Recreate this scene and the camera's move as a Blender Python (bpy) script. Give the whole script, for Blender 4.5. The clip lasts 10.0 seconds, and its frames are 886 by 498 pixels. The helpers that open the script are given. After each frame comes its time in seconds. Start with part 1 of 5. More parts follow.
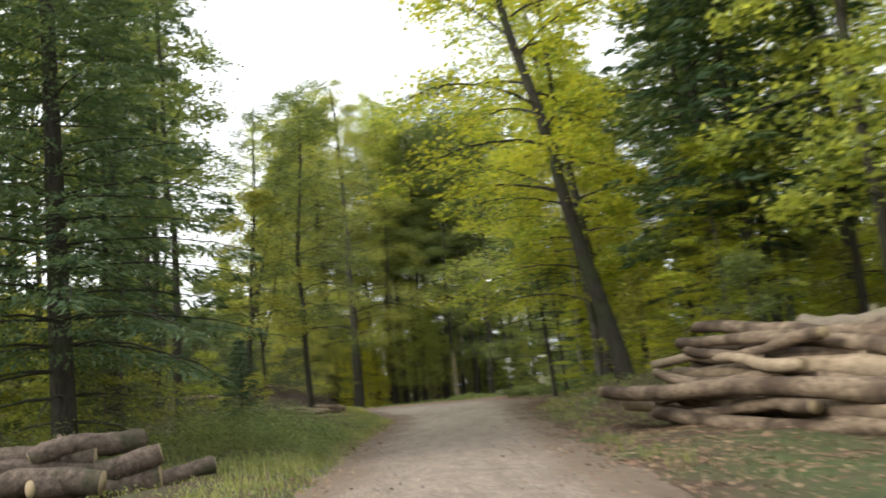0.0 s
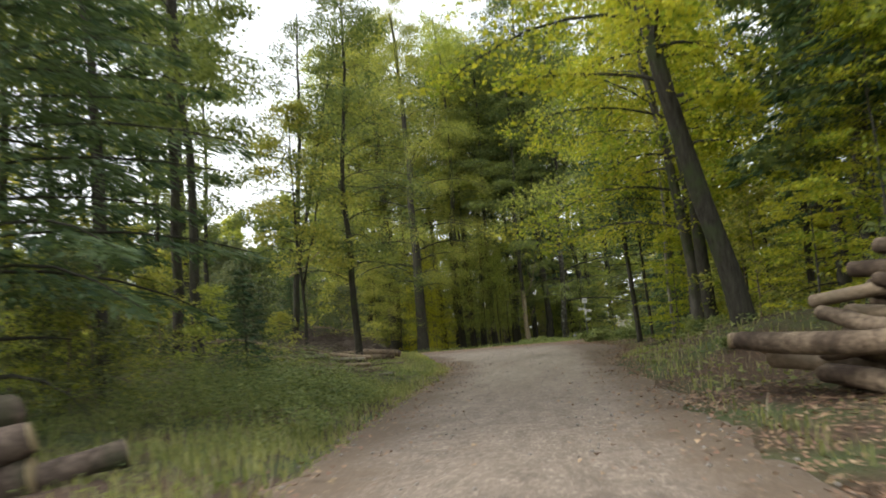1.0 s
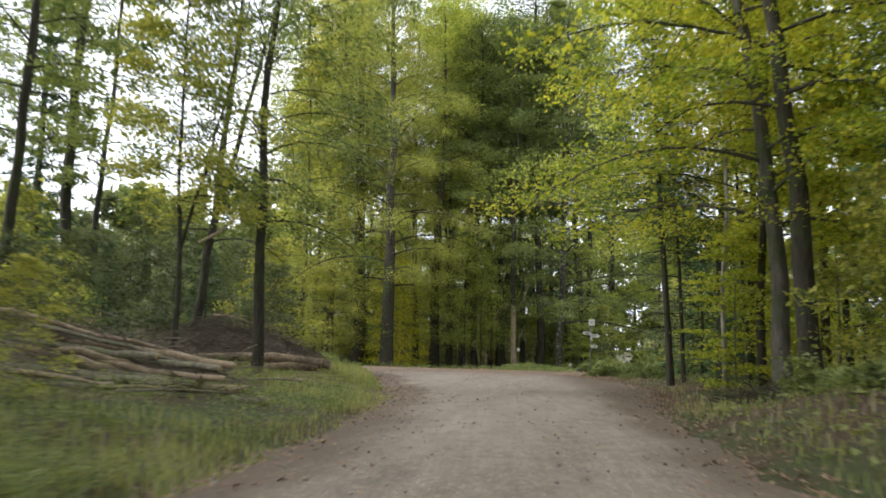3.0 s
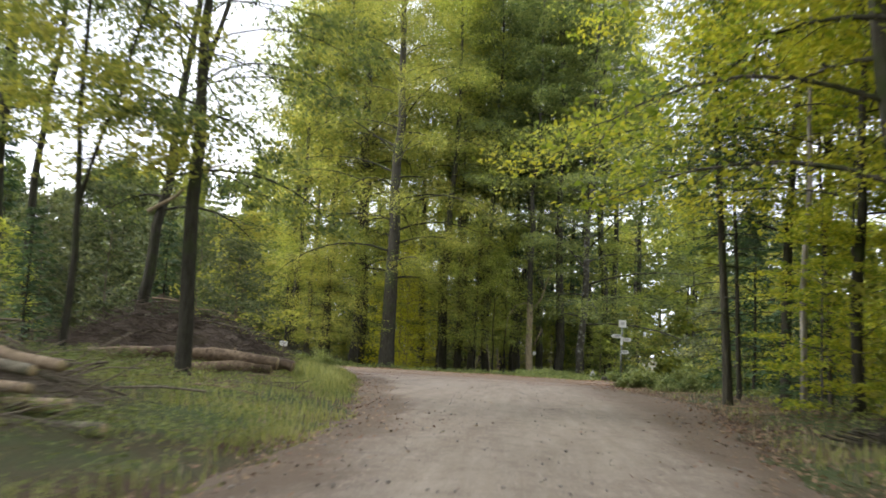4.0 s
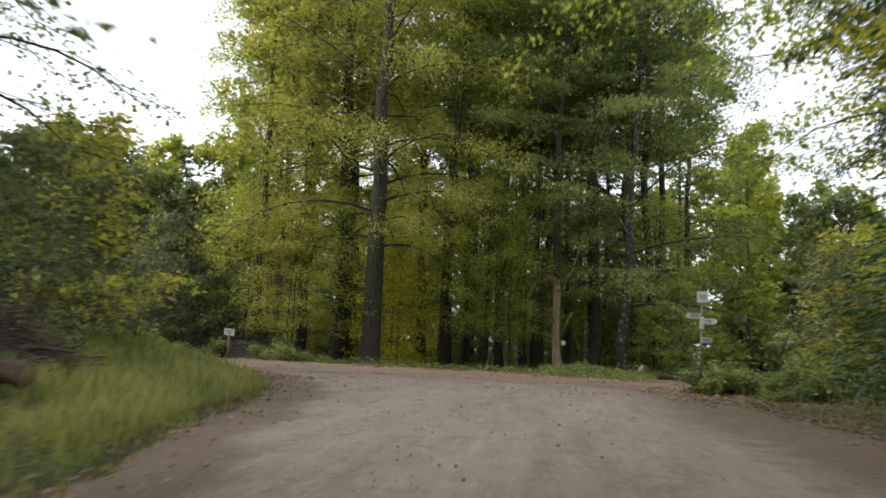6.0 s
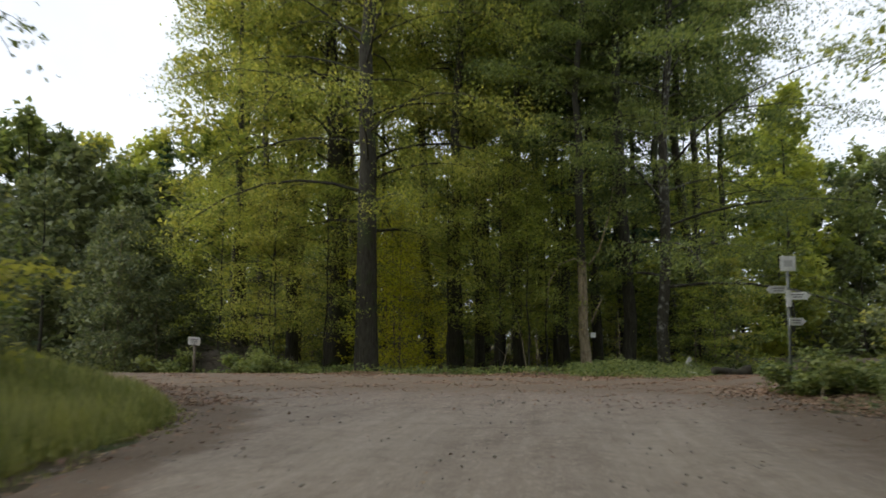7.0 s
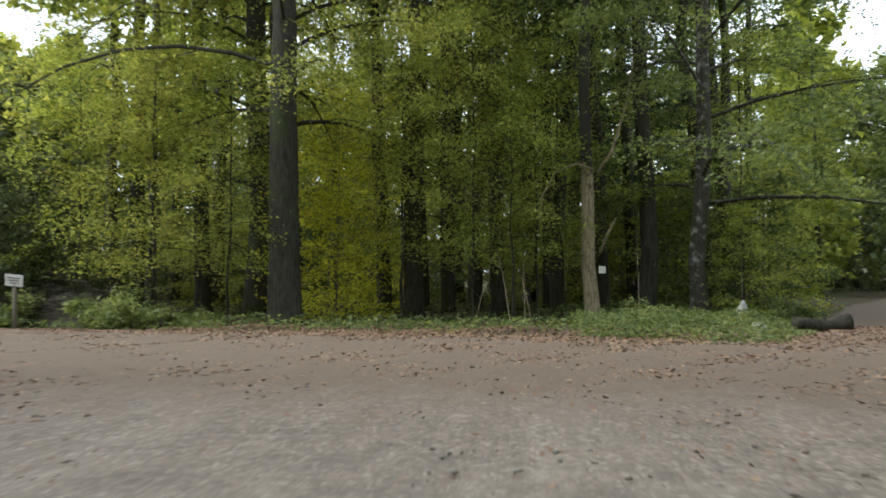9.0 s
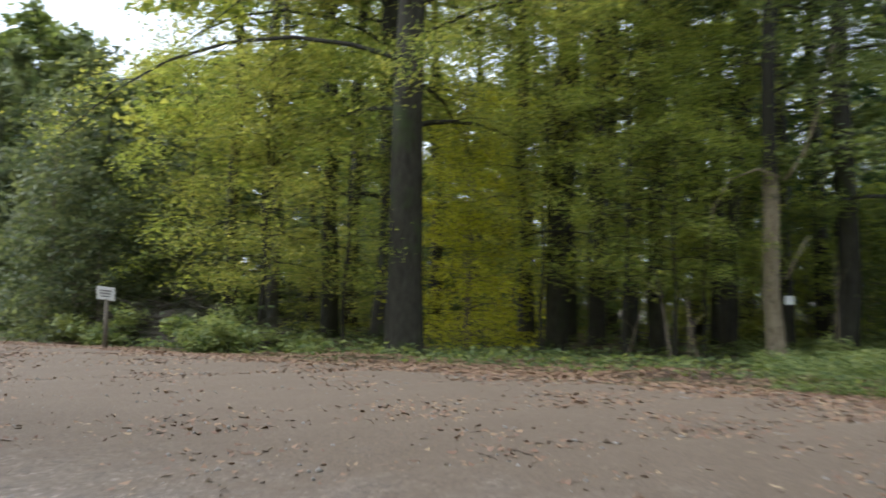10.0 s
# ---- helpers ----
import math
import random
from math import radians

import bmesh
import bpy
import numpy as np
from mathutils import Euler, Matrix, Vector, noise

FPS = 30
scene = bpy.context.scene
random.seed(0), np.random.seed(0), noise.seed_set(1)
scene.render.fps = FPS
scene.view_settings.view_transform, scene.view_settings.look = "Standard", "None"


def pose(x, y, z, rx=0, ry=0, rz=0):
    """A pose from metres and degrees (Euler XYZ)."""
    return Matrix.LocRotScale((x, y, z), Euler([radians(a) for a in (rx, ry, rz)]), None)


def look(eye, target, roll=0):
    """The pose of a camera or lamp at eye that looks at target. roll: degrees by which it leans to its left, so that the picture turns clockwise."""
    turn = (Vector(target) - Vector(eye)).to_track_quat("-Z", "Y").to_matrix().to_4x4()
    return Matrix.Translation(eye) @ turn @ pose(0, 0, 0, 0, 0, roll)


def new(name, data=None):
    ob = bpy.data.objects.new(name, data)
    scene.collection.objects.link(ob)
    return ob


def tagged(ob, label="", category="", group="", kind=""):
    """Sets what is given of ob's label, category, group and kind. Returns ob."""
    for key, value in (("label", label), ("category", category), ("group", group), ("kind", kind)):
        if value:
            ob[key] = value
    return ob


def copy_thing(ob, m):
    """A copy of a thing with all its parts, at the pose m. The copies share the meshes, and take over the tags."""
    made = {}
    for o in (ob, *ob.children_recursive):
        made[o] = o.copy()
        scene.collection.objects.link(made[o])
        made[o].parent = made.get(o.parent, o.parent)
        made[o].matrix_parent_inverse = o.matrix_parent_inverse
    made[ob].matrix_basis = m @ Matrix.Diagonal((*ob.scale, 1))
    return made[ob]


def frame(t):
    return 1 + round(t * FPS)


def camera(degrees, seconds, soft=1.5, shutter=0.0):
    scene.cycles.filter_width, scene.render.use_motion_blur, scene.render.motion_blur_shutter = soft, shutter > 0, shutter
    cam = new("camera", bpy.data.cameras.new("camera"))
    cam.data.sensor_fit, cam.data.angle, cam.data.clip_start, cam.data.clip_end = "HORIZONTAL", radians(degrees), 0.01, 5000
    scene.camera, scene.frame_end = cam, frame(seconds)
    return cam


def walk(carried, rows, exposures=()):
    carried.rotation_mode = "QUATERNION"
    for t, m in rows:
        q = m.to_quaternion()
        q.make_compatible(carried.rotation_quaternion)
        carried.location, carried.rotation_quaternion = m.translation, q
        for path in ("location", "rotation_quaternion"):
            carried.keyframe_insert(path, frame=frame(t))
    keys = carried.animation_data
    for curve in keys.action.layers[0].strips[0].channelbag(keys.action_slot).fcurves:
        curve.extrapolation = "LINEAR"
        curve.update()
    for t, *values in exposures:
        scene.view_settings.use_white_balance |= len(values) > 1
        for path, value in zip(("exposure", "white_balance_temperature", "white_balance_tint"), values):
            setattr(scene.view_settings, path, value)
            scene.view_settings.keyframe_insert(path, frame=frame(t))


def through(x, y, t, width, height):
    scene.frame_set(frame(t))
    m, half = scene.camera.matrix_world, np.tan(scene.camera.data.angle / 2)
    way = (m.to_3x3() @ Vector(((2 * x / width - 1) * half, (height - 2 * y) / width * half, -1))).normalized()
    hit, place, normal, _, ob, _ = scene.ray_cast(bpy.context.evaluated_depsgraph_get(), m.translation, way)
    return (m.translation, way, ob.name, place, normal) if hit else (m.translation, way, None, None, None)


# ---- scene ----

# ---------------------------------------------------------------- camera
cam = camera(56.0, 10.0, soft=1.7, shutter=0.65)
PATH = [  # seconds, place, yaw, pitch, roll
    (0.0, 0.0, 0.0, 1.2, -0.93, 9.25, -5.28),
    (0.5, 0.08, 2.71, 1.2, 3.41, 9.8, -5.16),
    (1.0, 0.22, 5.62, 1.2, 4.38, 5.8, -4.91),
    (1.5, 0.34, 8.52, 1.2, 4.3, 5.55, -4.7),
    (2.0, 0.36, 11.39, 1.2, 4.41, 6.03, -2.96),
    (3.5, 0.22, 20.4, 0.99, 4.19, 6.97, 2.6),
    (4.0, 0.3, 23.37, 1.04, 5.14, 6.93, 3.03),
    (4.5, 0.36, 26.34, 1.05, 5.71, 7.21, 3.46),
    (5.0, 0.33, 29.16, 1.05, 5.99, 7.5, 3.45),
    (5.5, 0.3, 32.13, 1.05, 6.2, 6.4, 3.55),
    (7.0, 0.09, 40.98, 1.05, 7.59, 6.1, -0.14),
    (7.5, -0.04, 43.67, 1.05, 8.02, 4.63, -0.26),
    (8.0, -0.19, 46.13, 1.07, 8.35, 4.39, -0.52),
    (8.5, -0.3, 48.47, 1.08, 7.57, 2.59, -0.31),
    (9.0, -0.34, 50.54, 1.06, 6.22, 1.72, -0.31),
    (9.5, -0.41, 52.3, 1.03, 9.86, 3.1, 0.2),
    (10.0, -0.43, 53.96, 0.99, 17.04, 3.48, 1.28),
]
walk(cam, [(t, pose(x, y, z, 0, 0, yaw) @ pose(0, 0, 0, 90 + pitch) @ pose(0, 0, 0, 0, 0, roll)) for t, x, y, z, yaw, pitch, roll in PATH],
     exposures=[(0.0, 0.62, 6550, 8), (0.5, 0.30, 6550, 8), (2.0, 0.8, 6250, 9), (3.5, 0.7, 6250, 11), (4.0, 0.85, 6250, 12), (5.0, 0.68, 6350, 11), (5.5, 0.6, 6400, 10), (7.0, -0.18, 6250, 9), (8.0, 0.04, 6000, 7), (8.5, 0.16, 5950, 5), (9.0, 0.58, 5900, 5), (10.0, 0.66, 5700, 8)])

# ---------------------------------------------------------------- sky and sun
SUN_AZ, SUN_EL = -98.0, 36.0     # degrees to the left of the road's line, above the horizon
world = bpy.data.worlds.new("sky")
scene.world = world
world.use_nodes = True
wn, wl = world.node_tree.nodes, world.node_tree.links
sky = wn.new("ShaderNodeTexSky")
sky.sky_type, sky.sun_disc = "NISHITA", False
sky.sun_elevation, sky.sun_rotation = radians(SUN_EL), radians(SUN_AZ)
sky.air_density, sky.dust_density, sky.ozone_density = 1.0, 4.0, 1.0
cloud = wn.new("ShaderNodeTexNoise")
cloud.inputs["Scale"].default_value, cloud.inputs["Detail"].default_value = 2.6, 7.0
cramp = wn.new("ShaderNodeValToRGB")
cramp.color_ramp.elements[0].position, cramp.color_ramp.elements[0].color = 0.3, (7.6, 8.0, 8.8, 1)
cramp.color_ramp.elements[1].position, cramp.color_ramp.elements[1].color = 0.72, (11.5, 11.6, 11.8, 1)
veil = wn.new("ShaderNodeMixRGB")
veil.inputs[0].default_value = 0.86
wcoord = wn.new("ShaderNodeTexCoord")
wl.new(wcoord.outputs["Generated"], cloud.inputs["Vector"])
wl.new(cloud.outputs["Fac"], cramp.inputs["Fac"])
wl.new(sky.outputs["Color"], veil.inputs[1])
wl.new(cramp.outputs["Color"], veil.inputs[2])
wl.new(veil.outputs["Color"], wn["Background"].inputs["Color"])
wn["Background"].inputs["Strength"].default_value = 0.142

sun_data = bpy.data.lights.new("sun", "SUN")
sun_data.energy, sun_data.angle, sun_data.color = 2.3, radians(16), (1.0, 0.96, 0.88)
sun = new("sun", sun_data)
sun.matrix_world = look((0, 0, 60), Vector((0, 0, 60)) - Vector((math.sin(radians(SUN_AZ)) * math.cos(radians(SUN_EL)), math.cos(radians(SUN_AZ)) * math.cos(radians(SUN_EL)), math.sin(radians(SUN_EL)))))


# ---------------------------------------------------------------- materials
def material(name):
    m = bpy.data.materials.new(name)
    m.use_nodes = True
    return m, m.node_tree.nodes, m.node_tree.links


def ramp(nodes, stops):
    r = nodes.new("ShaderNodeValToRGB")
    el = r.color_ramp.elements
    while len(el) < len(stops):
        el.new(0.5)
    for e, (p, c) in zip(el, stops):
        e.position, e.color = p, (*c, 1)
    return r


def noise_tex(nodes, links, scale, detail=5.0, vector=None, rough=0.6):
    n = nodes.new("ShaderNodeTexNoise")
    n.inputs["Scale"].default_value, n.inputs["Detail"].default_value, n.inputs["Roughness"].default_value = scale, detail, rough
    if vector is not None:
        links.new(vector, n.inputs["Vector"])
    return n


def mixed(nodes, links, fac, a, b, kind="MIX"):
    x = nodes.new("ShaderNodeMixRGB")
    x.blend_type = kind
    for i, v in enumerate((fac, a, b)):
        if hasattr(v, "is_output"):
            links.new(v, x.inputs[i])
        else:
            x.inputs[i].default_value = v if i == 0 else (*v, 1)
    return x.outputs[0]


def bumped(nodes, links, height, strength, distance):
    b = nodes.new("ShaderNodeBump")
    b.inputs["Strength"].default_value, b.inputs["Distance"].default_value = strength, distance
    links.new(height, b.inputs["Height"])
    links.new(b.outputs["Normal"], nodes["Principled BSDF"].inputs["Normal"])


def leaf_material(name, dark, mid, light, through=0.42):
    """Leaves: hue varies from leaf to leaf and from tree to tree; light shines through them."""
    m, n, l = material(name)
    geo, info = n.new("ShaderNodeNewGeometry"), n.new("ShaderNodeObjectInfo")
    coord = n.new("ShaderNodeTexCoord")
    big = noise_tex(n, l, 0.55, 2.0, coord.outputs["Object"])
    add = n.new("ShaderNodeMath")
    add.operation = "MULTIPLY_ADD"
    l.new(geo.outputs["Random Per Island"], add.inputs[0])
    add.inputs[1].default_value = 0.55
    l.new(big.outputs["Fac"], add.inputs[2])
    add2 = n.new("ShaderNodeMath")
    add2.operation = "MULTIPLY_ADD"
    l.new(info.outputs["Random"], add2.inputs[0])
    add2.inputs[1].default_value = 0.22
    l.new(add.outputs[0], add2.inputs[2])
    r = ramp(n, [(at, (c[0], c[1], c[2] * 1.6)) for at, c in ((0.42, dark), (0.78, mid), (1.15, light))])
    l.new(add2.outputs[0], r.inputs["Fac"])
    p = n["Principled BSDF"]
    l.new(r.outputs["Color"], p.inputs["Base Color"])
    p.inputs["Roughness"].default_value = 0.55
    p.inputs["Specular IOR Level"].default_value = 0.18
    tr = n.new("ShaderNodeBsdfTranslucent")
    warm = mixed(n, l, 1.0, r.outputs["Color"], (1.5, 1.48, 0.85), "MULTIPLY")
    l.new(warm, tr.inputs["Color"])
    mx = n.new("ShaderNodeMixShader")
    mx.inputs[0].default_value = through
    l.new(p.outputs[0], mx.inputs[1])
    l.new(tr.outputs[0], mx.inputs[2])
    l.new(mx.outputs[0], n["Material Output"].inputs["Surface"])
    return m


LEAF_GREEN = leaf_material("beech_leaf_green", (0.094, 0.132, 0.026), (0.222, 0.27, 0.046), (0.41, 0.43, 0.066), 0.5)
LEAF_YELLOW = leaf_material("beech_leaf_yellow_green", (0.125, 0.18, 0.018), (0.27, 0.33, 0.03), (0.48, 0.46, 0.04), 0.5)
LEAF_DARK = leaf_material("leaf_dark_green", (0.05, 0.076, 0.023), (0.108, 0.146, 0.038), (0.205, 0.238, 0.055), 0.44)
LEAF_OLIVE = leaf_material("leaf_olive", (0.106, 0.138, 0.028), (0.236, 0.264, 0.048), (0.425, 0.405, 0.07), 0.5)
LEAF_GOLD = leaf_material("autumn_gold_leaf", (0.24, 0.27, 0.024), (0.46, 0.47, 0.04), (0.62, 0.58, 0.05), 0.6)
LEAF_CONIFER = leaf_material("dark_conifer_leaf", (0.03, 0.058, 0.022), (0.066, 0.112, 0.038), (0.13, 0.18, 0.055), 0.35)
NEEDLE = leaf_material("spruce_needle", (0.020, 0.044, 0.015), (0.045, 0.086, 0.028), (0.099, 0.152, 0.046), 0.25)
LEAF_DULL = leaf_material("leaf_grey_green", (0.05, 0.066, 0.026), (0.10, 0.125, 0.044), (0.185, 0.205, 0.07), 0.38)
HERB = leaf_material("undergrowth_leaf", (0.062, 0.09, 0.024), (0.135, 0.175, 0.042), (0.25, 0.275, 0.066), 0.4)
WEED = leaf_material("weed_leaf", (0.085, 0.125, 0.028), (0.19, 0.235, 0.05), (0.33, 0.34, 0.085), 0.42)
GRASS = leaf_material("grass_blade", (0.084, 0.11, 0.026), (0.19, 0.218, 0.05), (0.335, 0.335, 0.09), 0.42)
STRAW = leaf_material("dry_grass", (0.12, 0.10, 0.04), (0.24, 0.19, 0.08), (0.36, 0.30, 0.14), 0.3)


def dead_leaf_material():
    m, n, l = material("fallen_leaf")
    geo = n.new("ShaderNodeNewGeometry")
    r = ramp(n, [(0.0, (0.15, 0.082, 0.05)), (0.45, (0.23, 0.13, 0.08)), (0.8, (0.28, 0.175, 0.10)), (1.0, (0.36, 0.26, 0.15))])
    l.new(geo.outputs["Random Per Island"], r.inputs["Fac"])
    l.new(r.outputs["Color"], n["Principled BSDF"].inputs["Base Color"])
    n["Principled BSDF"].inputs["Roughness"].default_value = 0.7
    return m


DEAD_LEAF = dead_leaf_material()


def bark_material(name, dark, light, moss, moss_amount, scale=1.0, grain_dir=(9, 9, 1.6), relief=0.9, patch_size=0.9):
    m, n, l = material(name)
    coord = n.new("ShaderNodeTexCoord")
    mp = n.new("ShaderNodeMapping")
    mp.inputs["Scale"].default_value = [v * scale for v in grain_dir]
    l.new(coord.outputs["Object"], mp.inputs["Vector"])
    grain = noise_tex(n, l, 1.6, 8.0, mp.outputs["Vector"], 0.7)
    patch = noise_tex(n, l, patch_size, 4.0, coord.outputs["Object"])
    r = ramp(n, [(0.33, dark), (0.68, light)])
    l.new(grain.outputs["Fac"], r.inputs["Fac"])
    pr = ramp(n, [(0.62 - moss_amount, (0, 0, 0)), (0.78 - moss_amount, (1, 1, 1))])
    l.new(patch.outputs["Fac"], pr.inputs["Fac"])
    c = mixed(n, l, pr.outputs["Color"], r.outputs["Color"], moss)
    l.new(c, n["Principled BSDF"].inputs["Base Color"])
    n["Principled BSDF"].inputs["Roughness"].default_value = 0.9
    n["Principled BSDF"].inputs["Specular IOR Level"].default_value = 0.2
    bumped(n, l, grain.outputs["Fac"], relief, 0.03)
    return m


BARK = bark_material("dark_bark", (0.022, 0.020, 0.015), (0.078, 0.072, 0.055), (0.05, 0.065, 0.025), 0.1)
BARK_BEECH = bark_material("beech_bark", (0.055, 0.05, 0.042), (0.17, 0.155, 0.13), (0.06, 0.075, 0.03), 0.14, 0.6)


def stripped_trunk_material():
    """Pale bare wood up to some six metres, dark bark above, with a ragged border."""
    m = BARK_PALE.copy()
    m.name = "half_stripped_trunk"
    n, l = m.node_tree.nodes, m.node_tree.links
    p = n["Principled BSDF"]
    old = p.inputs["Base Color"].links[0].from_socket
    coord = n.new("ShaderNodeTexCoord")
    sep = n.new("ShaderNodeSeparateXYZ")
    l.new(coord.outputs["Object"], sep.inputs[0])
    rag = noise_tex(n, l, 5.0, 4.0, coord.outputs["Object"])
    h = n.new("ShaderNodeMath")
    h.operation = "MULTIPLY_ADD"
    l.new(rag.outputs["Fac"], h.inputs[0])
    h.inputs[1].default_value = 1.6
    l.new(sep.outputs["Z"], h.inputs[2])
    div = n.new("ShaderNodeMath")
    div.operation = "DIVIDE"
    l.new(h.outputs[0], div.inputs[0])
    div.inputs[1].default_value = 10.0
    r = ramp(n, [(0.50, (0, 0, 0)), (0.54, (1, 1, 1))])
    l.new(div.outputs[0], r.inputs["Fac"])
    l.new(mixed(n, l, r.outputs["Color"], old, (0.05, 0.046, 0.036)), p.inputs["Base Color"])
    return m


BARK_PALE = bark_material("stripped_bark", (0.16, 0.12, 0.075), (0.46, 0.38, 0.26), (0.10, 0.09, 0.055), 0.06, 1.3, patch_size=4.0)
BARK_HALF = stripped_trunk_material()
BARK_LICHEN = bark_material("lichen_bark", (0.03, 0.027, 0.02), (0.085, 0.078, 0.06), (0.30, 0.30, 0.27), 0.08, 1.6, patch_size=5.0)
BARK_GREY = bark_material("pale_grey_bark", (0.13, 0.12, 0.10), (0.36, 0.335, 0.29), (0.12, 0.12, 0.08), 0.06, 0.7)
BARK_LOG = bark_material("log_bark", (0.07, 0.048, 0.034), (0.31, 0.235, 0.165), (0.06, 0.042, 0.03), 0.16, 0.9, (7, 3, 7), 0.75)
LOG_DARK = bark_material("dark_log_bark", (0.05, 0.037, 0.03), (0.21, 0.16, 0.125), (0.05, 0.055, 0.028), 0.14, 0.9, (7, 3, 7), 0.75)
LOG_STRIPPED = bark_material("stripped_log", (0.15, 0.11, 0.07), (0.38, 0.295, 0.205), (0.19, 0.15, 0.10), 0.06, 0.9, (7, 2.5, 7), 0.3)
TWIG = bark_material("dead_twig", (0.075, 0.062, 0.048), (0.32, 0.265, 0.20), (0.13, 0.125, 0.065), 0.08, 2.0)
TWIG_DARK = bark_material("old_twig", (0.03, 0.026, 0.02), (0.13, 0.11, 0.085), (0.05, 0.06, 0.025), 0.12, 2.0)
TWIG_BROWN = bark_material("brown_twig", (0.05, 0.04, 0.034), (0.22, 0.172, 0.14), (0.09, 0.075, 0.05), 0.08, 2.0)
POLE_BARK = bark_material("mossy_pole_bark", (0.06, 0.055, 0.04), (0.30, 0.265, 0.195), (0.12, 0.135, 0.06), 0.14, 1.2, (7, 3, 7), 0.6)


def cut_wood_material():
    m, n, l = material("cut_wood")
    coord = n.new("ShaderNodeTexCoord")
    w = n.new("ShaderNodeTexWave")
    w.wave_type, w.rings_direction = "RINGS", "X"
    w.inputs["Scale"].default_value, w.inputs["Distortion"].default_value = 9.0, 2.5
    l.new(coord.outputs["Object"], w.inputs["Vector"])
    r = ramp(n, [(0.0, (0.31, 0.235, 0.14)), (1.0, (0.48, 0.38, 0.25))])
    l.new(w.outputs["Fac"], r.inputs["Fac"])
    dirt = noise_tex(n, l, 5.0, 5.0, coord.outputs["Object"])
    c = mixed(n, l, dirt.outputs["Fac"], r.outputs["Color"], (0.25, 0.19, 0.09))
    l.new(c, n["Principled BSDF"].inputs["Base Color"])
    n["Principled BSDF"].inputs["Roughness"].default_value = 0.8
    return m


CUT = cut_wood_material()


def ground_material():
    """Forest floor: brown litter, soil and moss in patches."""
    m, n, l = material("forest_floor")
    coord = n.new("ShaderNodeTexCoord")
    a = noise_tex(n, l, 0.35, 6.0, coord.outputs["Object"])
    b = noise_tex(n, l, 14.0, 6.0, coord.outputs["Object"], 0.75)
    r1 = ramp(n, [(0.3, (0.035, 0.022, 0.013)), (0.7, (0.13, 0.075, 0.042))])
    l.new(b.outputs["Fac"], r1.inputs["Fac"])
    r2 = ramp(n, [(0.3, (0.03, 0.045, 0.012)), (0.7, (0.085, 0.115, 0.025))])
    l.new(b.outputs["Fac"], r2.inputs["Fac"])
    sel = ramp(n, [(0.42, (0, 0, 0)), (0.6, (1, 1, 1))])
    l.new(a.outputs["Fac"], sel.inputs["Fac"])
    c = mixed(n, l, sel.outputs["Color"], r1.outputs["Color"], r2.outputs["Color"])
    l.new(c, n["Principled BSDF"].inputs["Base Color"])
    n["Principled BSDF"].inputs["Roughness"].default_value = 0.95
    bumped(n, l, b.outputs["Fac"], 0.8, 0.08)
    return m


